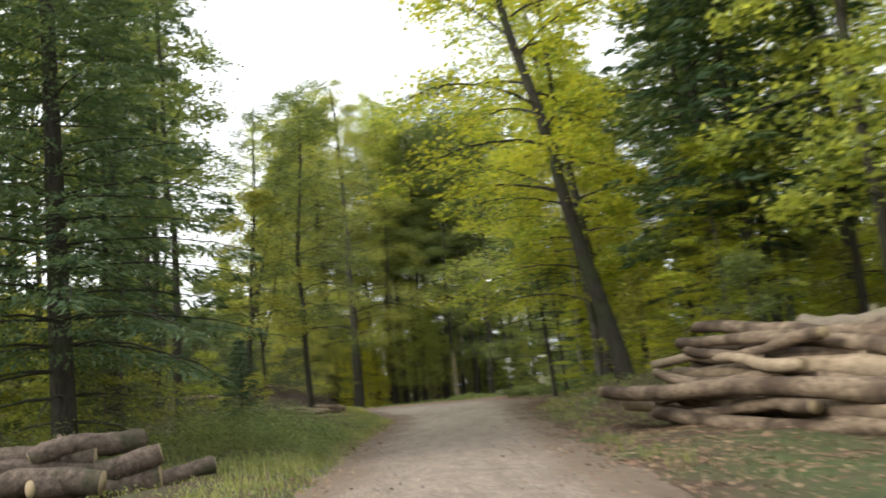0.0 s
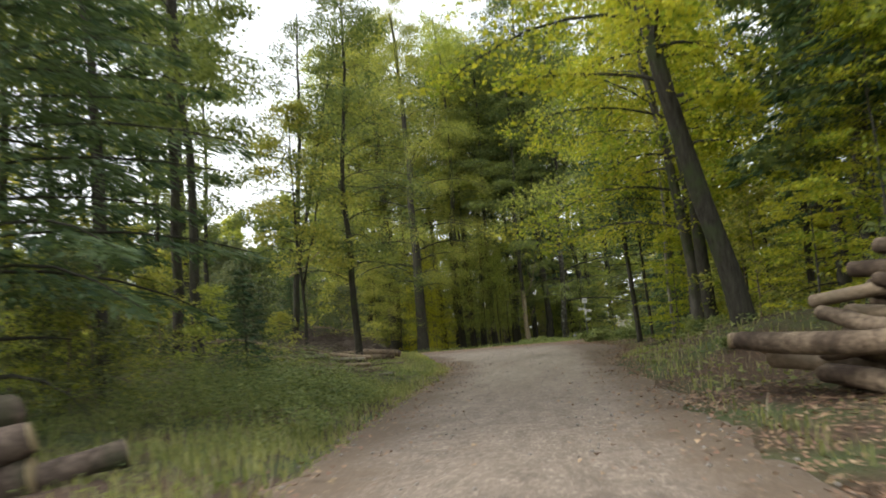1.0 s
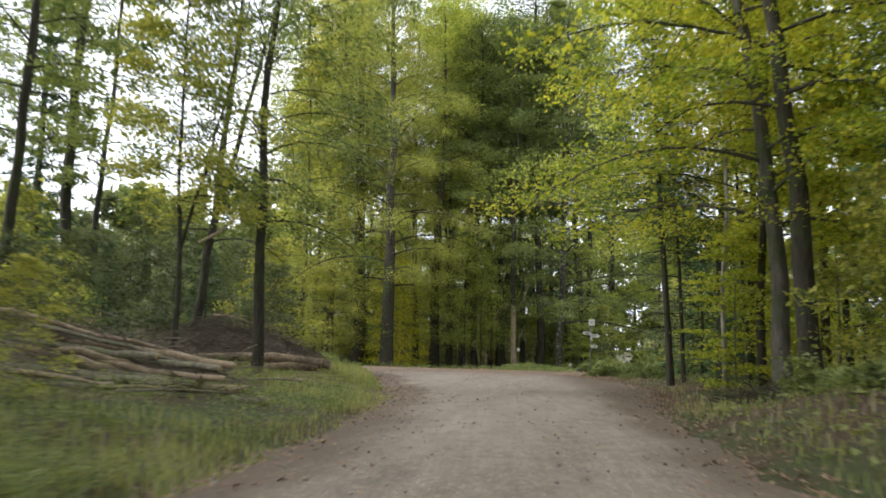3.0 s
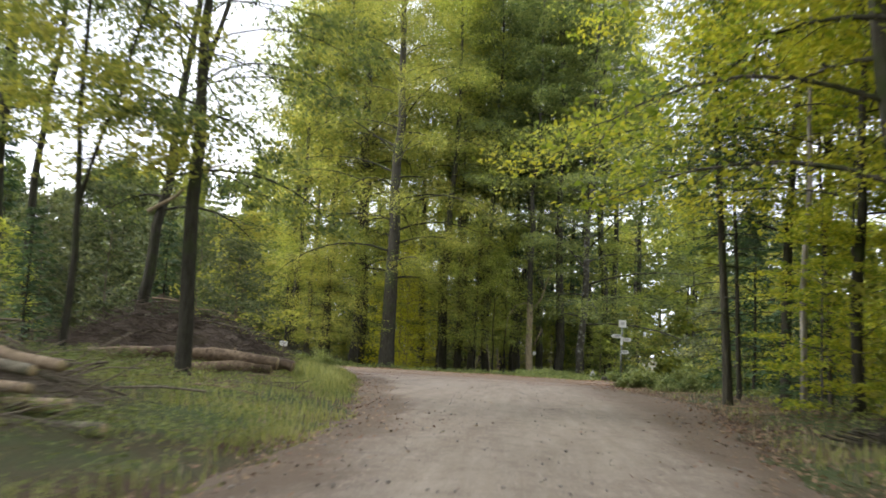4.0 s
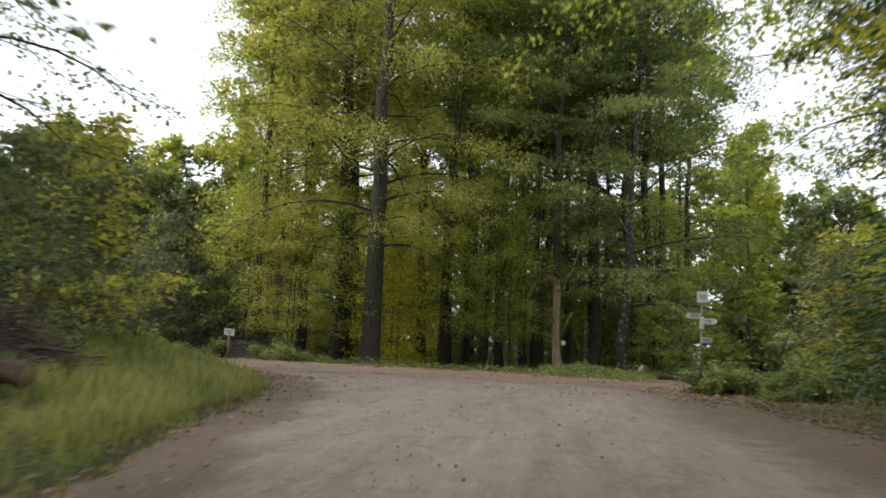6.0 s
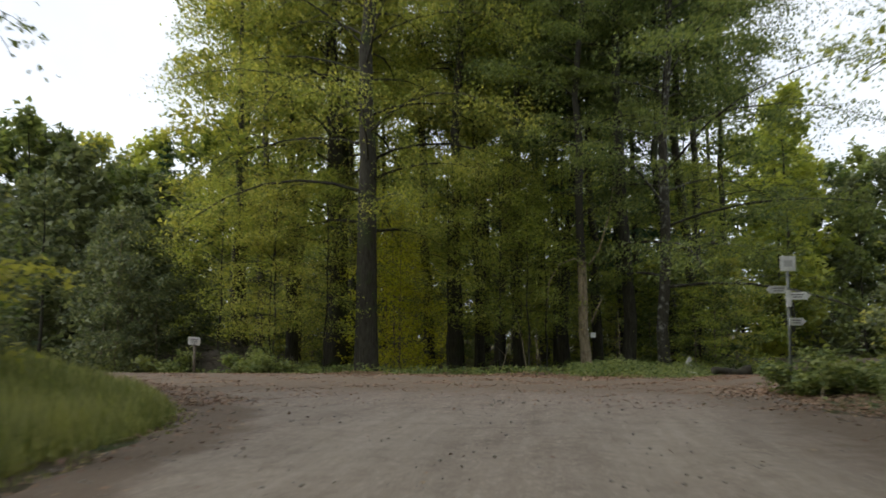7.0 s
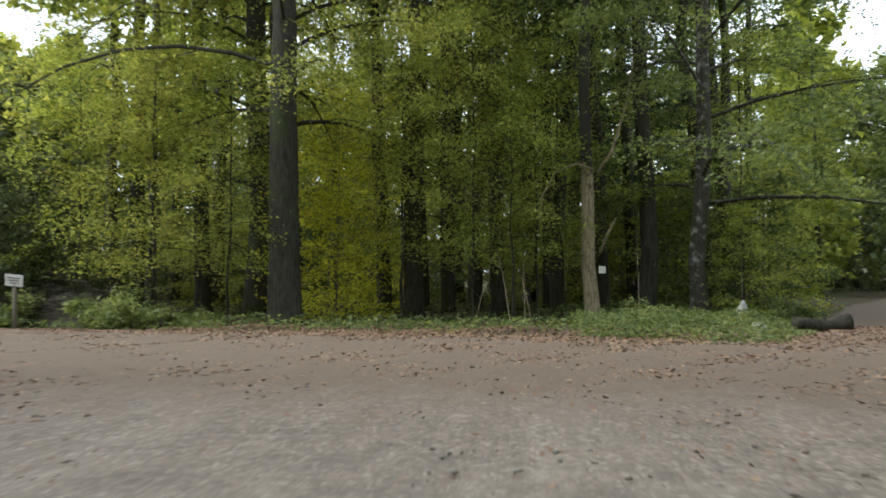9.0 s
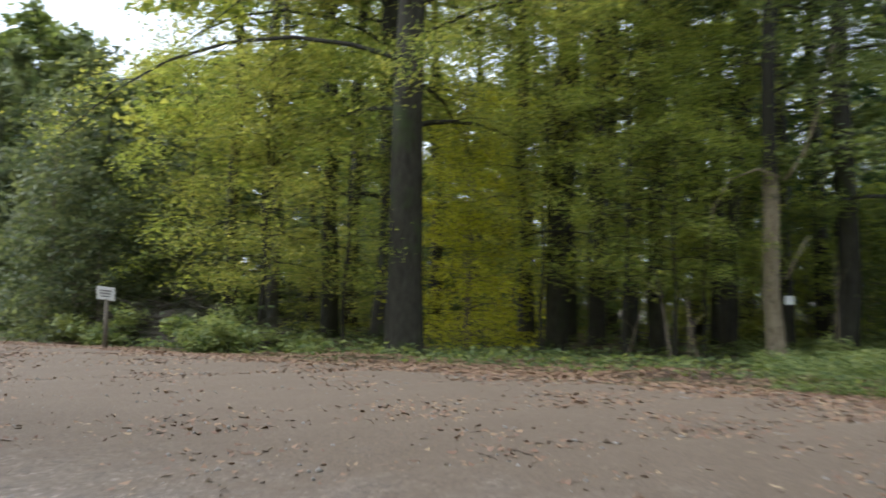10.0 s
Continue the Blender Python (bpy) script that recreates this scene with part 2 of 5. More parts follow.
def road_material():
    """Packed gravel: pale stones in grey-brown fines, worn wheel tracks, painted skylight on the bend, reddish litter
    drift.
    """
    m, n, l = material("gravel")
    coord = n.new("ShaderNodeTexCoord")
    v = n.new("ShaderNodeTexVoronoi")
    v.inputs["Scale"].default_value = 34.0
    l.new(coord.outputs["Object"], v.inputs["Vector"])
    fine = noise_tex(n, l, 38.0, 6.0, coord.outputs["Object"], 0.8)
    mid = noise_tex(n, l, 2.2, 6.0, coord.outputs["Object"], 0.7)
    big = noise_tex(n, l, 0.3, 4.0, coord.outputs["Object"])
    stone = n.new("ShaderNodeSeparateColor")
    l.new(v.outputs["Color"], stone.inputs[0])
    r = ramp(n, [(0.0, (0.10, 0.085, 0.07)), (0.35, (0.17, 0.145, 0.122)), (0.7, (0.265, 0.228, 0.195)), (0.9, (0.38, 0.335, 0.29)), (1.0, (0.58, 0.53, 0.47))])
    l.new(stone.outputs[0], r.inputs["Fac"])
    rf = ramp(n, [(0.3, (0.13, 0.11, 0.093)), (0.75, (0.33, 0.285, 0.25))])
    l.new(fine.outputs["Fac"], rf.inputs["Fac"])
    c = mixed(n, l, 0.42, r.outputs["Color"], rf.outputs["Color"])
    rm = ramp(n, [(0.3, (0.66, 0.60, 0.54)), (0.7, (1.18, 1.09, 1.0))])
    l.new(mid.outputs["Fac"], rm.inputs["Fac"])
    c = mixed(n, l, 1.0, c, rm.outputs["Color"], "MULTIPLY")
    # paler tone: worn streaks, and the bend's open-sky light put into the colour
    wear_skylight = n.new("ShaderNodeAttribute")
    wear_skylight.attribute_name = "wear_skylight"
    pale_tone = mixed(n, l, fine.outputs["Fac"], (0.245, 0.205, 0.165), (0.46, 0.39, 0.315))
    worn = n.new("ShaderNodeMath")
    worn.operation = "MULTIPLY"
    l.new(wear_skylight.outputs["Fac"], worn.inputs[0])
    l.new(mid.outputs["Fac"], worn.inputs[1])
    c = mixed(n, l, worn.outputs[0], c, pale_tone)
    lane = n.new("ShaderNodeMapping")
    lane.inputs["Scale"].default_value = (2.6, 0.22, 1.0)
    l.new(coord.outputs["Object"], lane.inputs["Vector"])
    streak = noise_tex(n, l, 1.5, 6.0, lane.outputs["Vector"], 0.7)
    sr = ramp(n, [(0.36, (0.84, 0.82, 0.80)), (0.64, (1.07, 1.065, 1.06))])
    l.new(streak.outputs["Fac"], sr.inputs["Fac"])
    c = mixed(n, l, 1.0, c, sr.outputs["Color"], "MULTIPLY")
    att = n.new("ShaderNodeAttribute")
    att.attribute_name = "litter"
    lit = n.new("ShaderNodeMath")
    lit.operation = "MULTIPLY_ADD"
    l.new(mid.outputs["Fac"], lit.inputs[0])
    lit.inputs[1].default_value = 1.0
    l.new(att.outputs["Fac"], lit.inputs[2])
    lr = ramp(n, [(0.56, (0, 0, 0)), (0.88, (0.9, 0.9, 0.9))])
    l.new(lit.outputs[0], lr.inputs["Fac"])
    rl = ramp(n, [(0.3, (0.07, 0.048, 0.031)), (0.7, (0.195, 0.138, 0.09))])
    l.new(fine.outputs["Fac"], rl.inputs["Fac"])
    c = mixed(n, l, lr.outputs["Color"], c, rl.outputs["Color"])
    l.new(c, n["Principled BSDF"].inputs["Base Color"])
    n["Principled BSDF"].inputs["Roughness"].default_value = 0.92
    h = mixed(n, l, 0.35, fine.outputs["Fac"], mid.outputs["Fac"])
    bumped(n, l, h, 0.45, 0.03)
    return m


FLOOR, GRAVEL = ground_material(), road_material()


def plain(name, a, b, rough=0.6, metal=0.0, scale=6.0):
    m, n, l = material(name)
    coord = n.new("ShaderNodeTexCoord")
    t = noise_tex(n, l, scale, 6.0, coord.outputs["Object"], 0.7)
    r = ramp(n, [(0.3, a), (0.7, b)])
    l.new(t.outputs["Fac"], r.inputs["Fac"])
    l.new(r.outputs["Color"], n["Principled BSDF"].inputs["Base Color"])
    n["Principled BSDF"].inputs["Roughness"].default_value, n["Principled BSDF"].inputs["Metallic"].default_value = rough, metal
    bumped(n, l, t.outputs["Fac"], 0.2, 0.01)
    return m


WHITE = plain("weathered_white_paint", (0.62, 0.63, 0.6), (0.82, 0.82, 0.8), 0.5)
GREY_BAR = plain("grey_lettering", (0.16, 0.16, 0.16), (0.24, 0.24, 0.24))
FAINT_BAR = plain("faded_print", (0.42, 0.43, 0.42), (0.52, 0.53, 0.52))
POLE_METAL = plain("weathered_steel", (0.075, 0.085, 0.075), (0.19, 0.20, 0.185), 0.5, 0.3)
POST_WOOD = plain("weathered_post", (0.07, 0.055, 0.04), (0.18, 0.15, 0.11), 0.85)
STONE = plain("pale_stone", (0.3, 0.3, 0.27), (0.52, 0.52, 0.47), 0.9, 0.0, 9.0)
CLOD = plain("dark_soil_clod", (0.045, 0.034, 0.025), (0.15, 0.11, 0.08), 0.95, 0.0, 20.0)
PEBBLE = plain("road_pebble", (0.17, 0.15, 0.13), (0.34, 0.31, 0.275), 0.9, 0.0, 3.0)


# ---------------------------------------------------------------- mesh helpers
def mesh_from(name, verts, quads=None, tris=None, smooth=False):
    me = bpy.data.meshes.new(name)
    verts = np.asarray(verts, dtype=np.float32).reshape(-1, 3)
    loops, starts, at = [], [], 0
    for faces, k in ((quads, 4), (tris, 3)):
        if faces is not None and len(faces):
            faces = np.asarray(faces, dtype=np.int32).reshape(-1, k)
            loops.append(faces.ravel())
            starts.append(at + np.arange(len(faces), dtype=np.int32) * k)
            at += faces.size
    loops, starts = np.concatenate(loops), np.concatenate(starts)
    me.vertices.add(len(verts))
    me.vertices.foreach_set("co", verts.ravel())
    me.loops.add(len(loops))
    me.loops.foreach_set("vertex_index", loops)
    me.polygons.add(len(starts))
    me.polygons.foreach_set("loop_start", starts)
    if smooth:
        me.polygons.foreach_set("use_smooth", np.ones(len(starts), dtype=bool))
    me.update(calc_edges=True)
    me.validate()
    return me


def child(name, me, mat, parent, label=""):
    ob = new(name, me)
    if mat is not None:
        me.materials.append(mat)
    ob.parent = parent
    if label:
        tagged(ob, label)
    return ob


def part(name, bm, mat, parent, label=""):
    me = bpy.data.meshes.new(name)
    bm.to_mesh(me)
    bm.free()
    return child(name, me, mat, parent, label)


class Tubes:
    """Collects tapered tubes along polylines into one mesh."""

    def __init__(self):
        self.v, self.q, self.t, self.n = [], [], [], 0

    def add(self, pts, radii, sides=6, wobble=0.0, cap=True, rng=None):
        pts, radii = np.asarray(pts, float), np.asarray(radii, float)
        tang = np.gradient(pts, axis=0)
        tang /= np.linalg.norm(tang, axis=1)[:, None] + 1e-9
        ref = np.array([1.0, 0.13, 0.07]) if abs(tang[0, 2]) > 0.6 else np.array([0.07, 0.11, 1.0])
        u = np.cross(tang, ref)
        u /= np.linalg.norm(u, axis=1)[:, None] + 1e-9
        w = np.cross(tang, u)
        a = np.linspace(0, 2 * np.pi, sides, endpoint=False)
        rad = radii[:, None] * np.ones(sides)
        if wobble and rng is not None:
            rad = rad * (1 + wobble * rng.normal(size=rad.shape))
        ring = pts[:, None] + rad[..., None] * (np.cos(a)[None, :, None] * u[:, None] + np.sin(a)[None, :, None] * w[:, None])
        k = len(pts)
        idx = self.n + np.arange(k * sides).reshape(k, sides)
        nx = np.roll(idx, -1, 1)
        self.q.append(np.stack([idx[:-1], nx[:-1], nx[1:], idx[1:]], -1).reshape(-1, 4))
        self.v.append(ring.reshape(-1, 3))
        self.n += k * sides
        if cap:
            self.v.append(pts[[0, -1]])
            self.t.append(np.stack([np.full(sides, self.n), nx[0], idx[0]], -1))
            self.t.append(np.stack([np.full(sides, self.n + 1), idx[-1], nx[-1]], -1))
            self.n += 2

    def mesh(self, name):
        return mesh_from(name, np.concatenate(self.v), np.concatenate(self.q), np.concatenate(self.t) if self.t else None, True)


def leaf_quads(centres, along, normal, length, width, fold=0.25):
    """Folded leaf blades: base, side, tip, side."""
    side = np.cross(normal, along)
    side /= np.linalg.norm(side, axis=1)[:, None] + 1e-9
    up = np.cross(along, side)
    L, Wd = length[:, None], width[:, None]
    v = np.stack([centres - along * L * 0.5, centres + side * Wd * 0.5 + up * Wd * fold, centres + along * L * 0.5, centres - side * Wd * 0.5 + up * Wd * fold], 1)
    return v.reshape(-1, 3), np.arange(len(centres) * 4, dtype=np.int32).reshape(-1, 4)


def unit(v):
    return v / (np.linalg.norm(v, axis=-1, keepdims=True) + 1e-9)


def leaf_tris(centres, along, normal, length, width):
    """Plain pointed leaf blades for what stands farther off."""
    side = np.cross(normal, along)
    side /= np.linalg.norm(side, axis=1)[:, None] + 1e-9
    L, Wd = length[:, None], width[:, None]
    v = np.stack([centres - along * L * 0.4 - side * Wd * 0.5, centres - along * L * 0.15 + side * Wd * 0.55, centres + along * L * 0.6], 1)
    return v.reshape(-1, 3), np.arange(len(centres) * 3, dtype=np.int32).reshape(-1, 3)


def leaves_mesh(name, centres, size, rng, flat=0.55, droop=0.25, slim=0.62, cheap=False):
    """Leaves round the given centres: mostly lying flat, with scatter, tips hanging a little."""
    n = len(centres)
    ang = rng.uniform(0, 2 * np.pi, n)
    along = unit(np.stack([np.cos(ang), np.sin(ang), -droop + 0.35 * rng.normal(size=n)], 1))
    normal = unit(np.stack([flat * rng.normal(size=n), flat * rng.normal(size=n), np.ones(n)], 1))
    length = size * rng.uniform(0.7, 1.35, n)
    wide = length * slim * rng.uniform(0.8, 1.2, n)
    if cheap:
        v, t = leaf_tris(centres, along, normal, length, wide * 1.25)
        return mesh_from(name, v, None, t)
    v, q = leaf_quads(centres, along, normal, length, wide)
    return mesh_from(name, v, q)


# ---------------------------------------------------------------- the lie of the land
ROAD_EDGE = [(-2.2, -60), (-2.0, -10), (-1.9, 11), (-2.05, 18), (-2.15, 24), (-2.0, 30), (-2.2, 36), (-2.8, 40.2), (-3.65, 44), (-4.15, 47.5), (-4.6, 50.5), (-5.4, 53), (-7.6, 56.8), (-12, 61.2), (-24, 67.6), (-60, 83),
             (-58, 90), (-30, 77.5), (-19.4, 72.4), (-13, 68.4), (-7, 66.5), (0, 65.2), (3.6, 63.9), (5.4, 67.5), (7.4, 74.5), (13, 88), (26, 112),
             (31, 110), (18, 86), (12, 73), (8.2, 64.5), (5.6, 60.6), (4.1, 58), (4.4, 54.5), (5.1, 50), (5.2, 46), (4.5, 41), (3.4, 34), (2.9, 26), (2.7, 20), (2.2, 13), (2.1, -10), (2.3, -60)]


def road_distance(x, y):
    """Metres outside the road's edge; negative on the road."""
    p = np.stack([np.asarray(x, float), np.asarray(y, float)], -1)
    e = np.array(ROAD_EDGE, float)
    best, inside = np.full(p.shape[:-1], 1e9), np.zeros(p.shape[:-1], bool)
    for a, b in zip(e, np.roll(e, -1, 0)):
        d = b - a
        k = np.clip(((p - a) @ d) / (d @ d), 0, 1)
        best = np.minimum(best, np.linalg.norm(p - a - k[..., None] * d, axis=-1))
        cross = ((a[1] > p[..., 1]) != (b[1] > p[..., 1]))
        xi = a[0] + (p[..., 1] - a[1]) * d[0] / (d[1] if abs(d[1]) > 1e-9 else 1e-9)
        inside ^= cross & (p[..., 0] < xi)
    return np.where(inside, -best, best)


def ripple(x, y, s, seed=0.0):
    return (np.sin(x * s + 1.3 + seed) * np.cos(y * s * 0.83 - 0.7 + seed) + 0.5 * np.sin(x * s * 2.3 - y * s * 1.9 + seed * 2) + 0.25 * np.sin(x * s * 5.1 + y * s * 4.3 + seed))


def smooth01(a, lo, hi):
    k = np.clip((a - lo) / (hi - lo), 0, 1)
    return k * k * (3 - 2 * k)


def land(x, y):
    """Height of the forest floor."""
    x, y = np.asarray(x, float), np.asarray(y, float)
    d = road_distance(x, y)
    z = -0.1 * smooth01(y, 8, 26) - 0.35 * smooth01(y, 65, 74)
    off = smooth01(d, 0.0, 2.5)
    bank = 1.0 * smooth01(x, 2.6, 6.5) * (1 - smooth01(y, 27, 37)) * smooth01(y, 19.5, 26)
    left = 0.32 * smooth01(-x, 2.6, 6.5) * (1 - smooth01(y, 43, 52)) * smooth01(y, 14, 24)
    left = left + 0.6 * smooth01(d, 0.3, 3.2) * smooth01(-x, 4.8, 8.5) * smooth01(y, 47, 53) * (1 - smooth01(y, 64, 68)) * (1 - smooth01(-x, 22, 30))
    hill = 18.0 * smooth01(-x - 0.35 * (y - 60), 34, 150)
    hill = hill + 5.0 * smooth01(x, 30, 120)
    z = z + bank + left + hill + off * 0.07 * ripple(x, y, 0.9) + 0.05 * off
    return z


def road_height(x, y):
    return -0.1 * smooth01(y, 8, 26) - 0.35 * smooth01(y, 65, 74)


def axis_steps(lo, hi, step, far):
    out, s, a, b = list(np.arange(lo, hi + 1e-6, step)), step, lo, hi
    while b < far:
        s *= 1.35
        a, b = a - s, b + s
        out = [a] + out + [b]
    return np.array(out)


gx, gy = axis_steps(-26, 26, 0.5, 2500), axis_steps(-10, 100, 0.5, 2500)
GX, GY = np.meshgrid(gx, gy)
GZ = land(GX, GY)
gd = road_distance(GX, GY)
GZ = GZ - 0.14 * (1 - smooth01(gd, -0.6, 0.15))          # a bed for the gravel
nx_, ny_ = len(gx), len(gy)
gi = np.arange(nx_ * ny_).reshape(ny_, nx_)
gm = mesh_from("ground", np.stack([GX, GY, GZ], -1), np.stack([gi[:-1, :-1], gi[:-1, 1:], gi[1:, 1:], gi[1:, :-1]], -1).reshape(-1, 4), None, True)
gm.materials.append(FLOOR)
ground = tagged(new("ground", gm), "forest floor with brown leaf litter and moss", "ground", kind="structure")

# road: a cambered gravel sheet that thins out under the verge
rx, ry = np.arange(-44, 30, 0.3), np.arange(-24, 108, 0.3)
RX, RY = np.meshgrid(rx, ry)
rd = road_distance(RX, RY) + 0.16 * ripple(RX, RY, 1.7, 2.0)
RZ = road_height(RX, RY) + 0.03 + 0.012 * ripple(RX, RY, 2.4, 1.0) + 0.05 * smooth01(-rd, 0, 1.4) - 0.16 * smooth01(rd, -0.15, 0.5)
track = np.exp(-((np.abs(RX - 0.2) - 0.85) / 0.35) ** 2) * (RY < 56)
RZ = RZ - 0.035 * track
keep = (rd < 0.6)
ri = np.arange(RX.size).reshape(RX.shape)
cell = keep[:-1, :-1] & keep[:-1, 1:] & keep[1:, 1:] & keep[1:, :-1]
quads = np.stack([ri[:-1, :-1], ri[:-1, 1:], ri[1:, 1:], ri[1:, :-1]], -1)[cell]
used = np.unique(quads)
remap = np.full(RX.size, -1)
remap[used] = np.arange(len(used))
rm = mesh_from("road", np.stack([RX, RY, RZ], -1).reshape(-1, 3)[used], remap[quads], None, True)
litter = 0.5 * np.clip(1 - np.abs(rd + 0.2) / 0.9, 0, 1) + 0.5 * smooth01(RX, 1.6, 4.2) * smooth01(RY, 28, 38) + 0.4 * smooth01(rd, -1.5, -0.3) * (RX < 0) * smooth01(RY, 34, 40) + 0.85 * smooth01(RY, 55, 63) * smooth01(RX, -24, -9)
at = rm.attributes.new("litter", "FLOAT", "POINT")
at.data.foreach_set("value", litter.ravel()[used].astype(np.float32))
# pale driving-line streaks, plus open-sky brightness painted in as paler gravel through the bend
wear_skylight = smooth01(-rd, 0.3, 1.5) * (0.2 + 1.25 * smooth01(RY, 20, 30) * (1 - smooth01(RY, 50, 58))) * (0.75 + 0.25 * ripple(RX, RY * 0.25, 2.1, 4.0))
at = rm.attributes.new("wear_skylight", "FLOAT", "POINT")
at.data.foreach_set("value", wear_skylight.ravel()[used].astype(np.float32))
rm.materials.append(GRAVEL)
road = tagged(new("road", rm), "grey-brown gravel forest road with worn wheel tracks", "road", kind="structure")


# ---------------------------------------------------------------- trees
def limb_path(start, az, el, length, sag, rng, k=7):
    """A branch that leaves the trunk at an angle and bends over."""
    s = np.linspace(0, 1, k)
    bend = np.cumsum(rng.normal(size=k) * 0.10)
    a = az + bend
    e = el - sag * s
    step = np.stack([np.cos(a) * np.cos(e), np.sin(a) * np.cos(e), np.sin(e)], -1) * length / (k - 1)
    return np.asarray(start) + np.concatenate([[np.zeros(3)], np.cumsum(step[1:], 0)])


def broadleaf(name, seed, height, radius, crown_base, spread, limbs, leaves, leaf_size, leaf_mat, bark, bias=(0, 0), lean=(0, 0), droop=0.9, fork=0.0, bare=0.0, top_spread=0.55, cheap=False, thick=0.17):
    """A forest-grown broadleaf tree at the origin: trunk, branches, crown of single leaves in flat sprays."""
    rng = np.random.default_rng(seed)
    tree = new(name)
    k = 14
    s = np.linspace(0, 1, k)
    wander = np.cumsum(rng.normal(size=(k, 2)) * height * 0.004, 0)
    wander -= wander[0]
    tp = np.stack([wander[:, 0] + lean[0] * height * s, wander[:, 1] + lean[1] * height * s, height * s - 0.25], -1)
    tr = radius * (1 - 0.82 * s ** 0.9)
    tr[0] *= 1.45
    tb = Tubes()
    pts = np.concatenate([tp[:1], tp[:1] + (tp[1:2] - tp[:1]) * 0.25, tp[1:]])
    rad = np.concatenate([tr[:1], [radius * 1.06], tr[1:]])
    tb.add(pts, rad, 12, 0.03, True, rng)
    if fork:
        f0 = int(k * fork)
        fp = tp[f0] + np.cumsum(np.concatenate([[np.zeros(3)], np.tile([0.10 * height / k * 2.2, 0.0, height / k], (k - f0 - 1, 1)) + rng.normal(size=(k - f0 - 1, 3)) * 0.05]), 0)
        tb.add(fp, tr[f0:] * 0.8, 8, 0.03, True, rng)
    child("trunk", tb.mesh("trunk"), bark, tree)
    br = Tubes()
    centres = []
    per = max(1, leaves // limbs)
    for i in range(limbs):
        h = crown_base + (0.985 - crown_base) * (i + rng.uniform(0, 1)) / limbs
        az = i * 2.4 + rng.uniform(-0.5, 0.5)
        base = np.array([np.interp(h, s, tp[:, j]) for j in range(3)])
        rel = (h - crown_base) / (1 - crown_base)
        prof = (0.72 + 0.28 * math.sin(math.pi * min(1, rel * 1.6))) * (1 - (1 - top_spread) * rel ** 2.2) * (1.0 if rel < 0.86 else 0.65)
        length = spread * prof * rng.uniform(0.7, 1.2)
        length *= 1 + bias[0] * math.cos(az) + bias[1] * math.sin(az)
        el = radians(18 + 48 * rel) + rng.uniform(-0.15, 0.2)
        lp = limb_path(base, az, el, length, droop * rng.uniform(0.6, 1.2), rng)
        r0 = max(0.018, np.interp(h, s, tr) * (0.34 if radius < 0.3 else 0.24))
        br.add(lp, r0 * (1 - 0.85 * np.linspace(0, 1, len(lp))), 3 if cheap else 5, 0, False)
        # twigs to both sides, with leaves in flat sprays along them
        twigs = max(4, int(length * (1.5 if cheap else 2.4)))
        for j in range(twigs):
            u = 0.22 + 0.78 * (j + rng.uniform(0, 1)) / twigs
            p0 = np.array([np.interp(u, np.linspace(0, 1, len(lp)), lp[:, c]) for c in range(3)])
            ta = az + (1 if j % 2 else -1) * rng.uniform(0.5, 1.2)
            tl = length * 0.42 * (1.15 - u) + 0.5
            tpth = limb_path(p0, ta, rng.uniform(-0.15, 0.35), tl, rng.uniform(0.3, 1.0) * droop, rng, 4)
            if not cheap or (cheap == 1 and j % 4 == 0):
                br.add(tpth, np.array([0.014, 0.010, 0.007, 0.004]) * (1 + radius), 3, 0, False)
            if rng.random() < bare:
                continue
            m = max(3, int(per / twigs * rng.uniform(0.5, 1.5)))
            w = rng.uniform(0.12, 1.05, m)
            c = np.stack([np.interp(w, np.linspace(0, 1, 4), tpth[:, q]) for q in range(3)], -1)
            off = rng.normal(size=(m, 3)) * np.array([0.34, 0.34, thick]) * (0.55 + 0.28 * tl)
            c = c + off
            c[:, 2] -= 0.10 * np.abs(off[:, 0]) + 0.10 * np.abs(off[:, 1])
            centres.append(c)
    tagged(child("branchwork", br.mesh("branchwork"), bark, tree), kind="stuff")
    tagged(child("crown", leaves_mesh("crown", np.concatenate(centres), leaf_size, rng, cheap=cheap, flat=0.75), leaf_mat, tree), kind="stuff")
    return tree


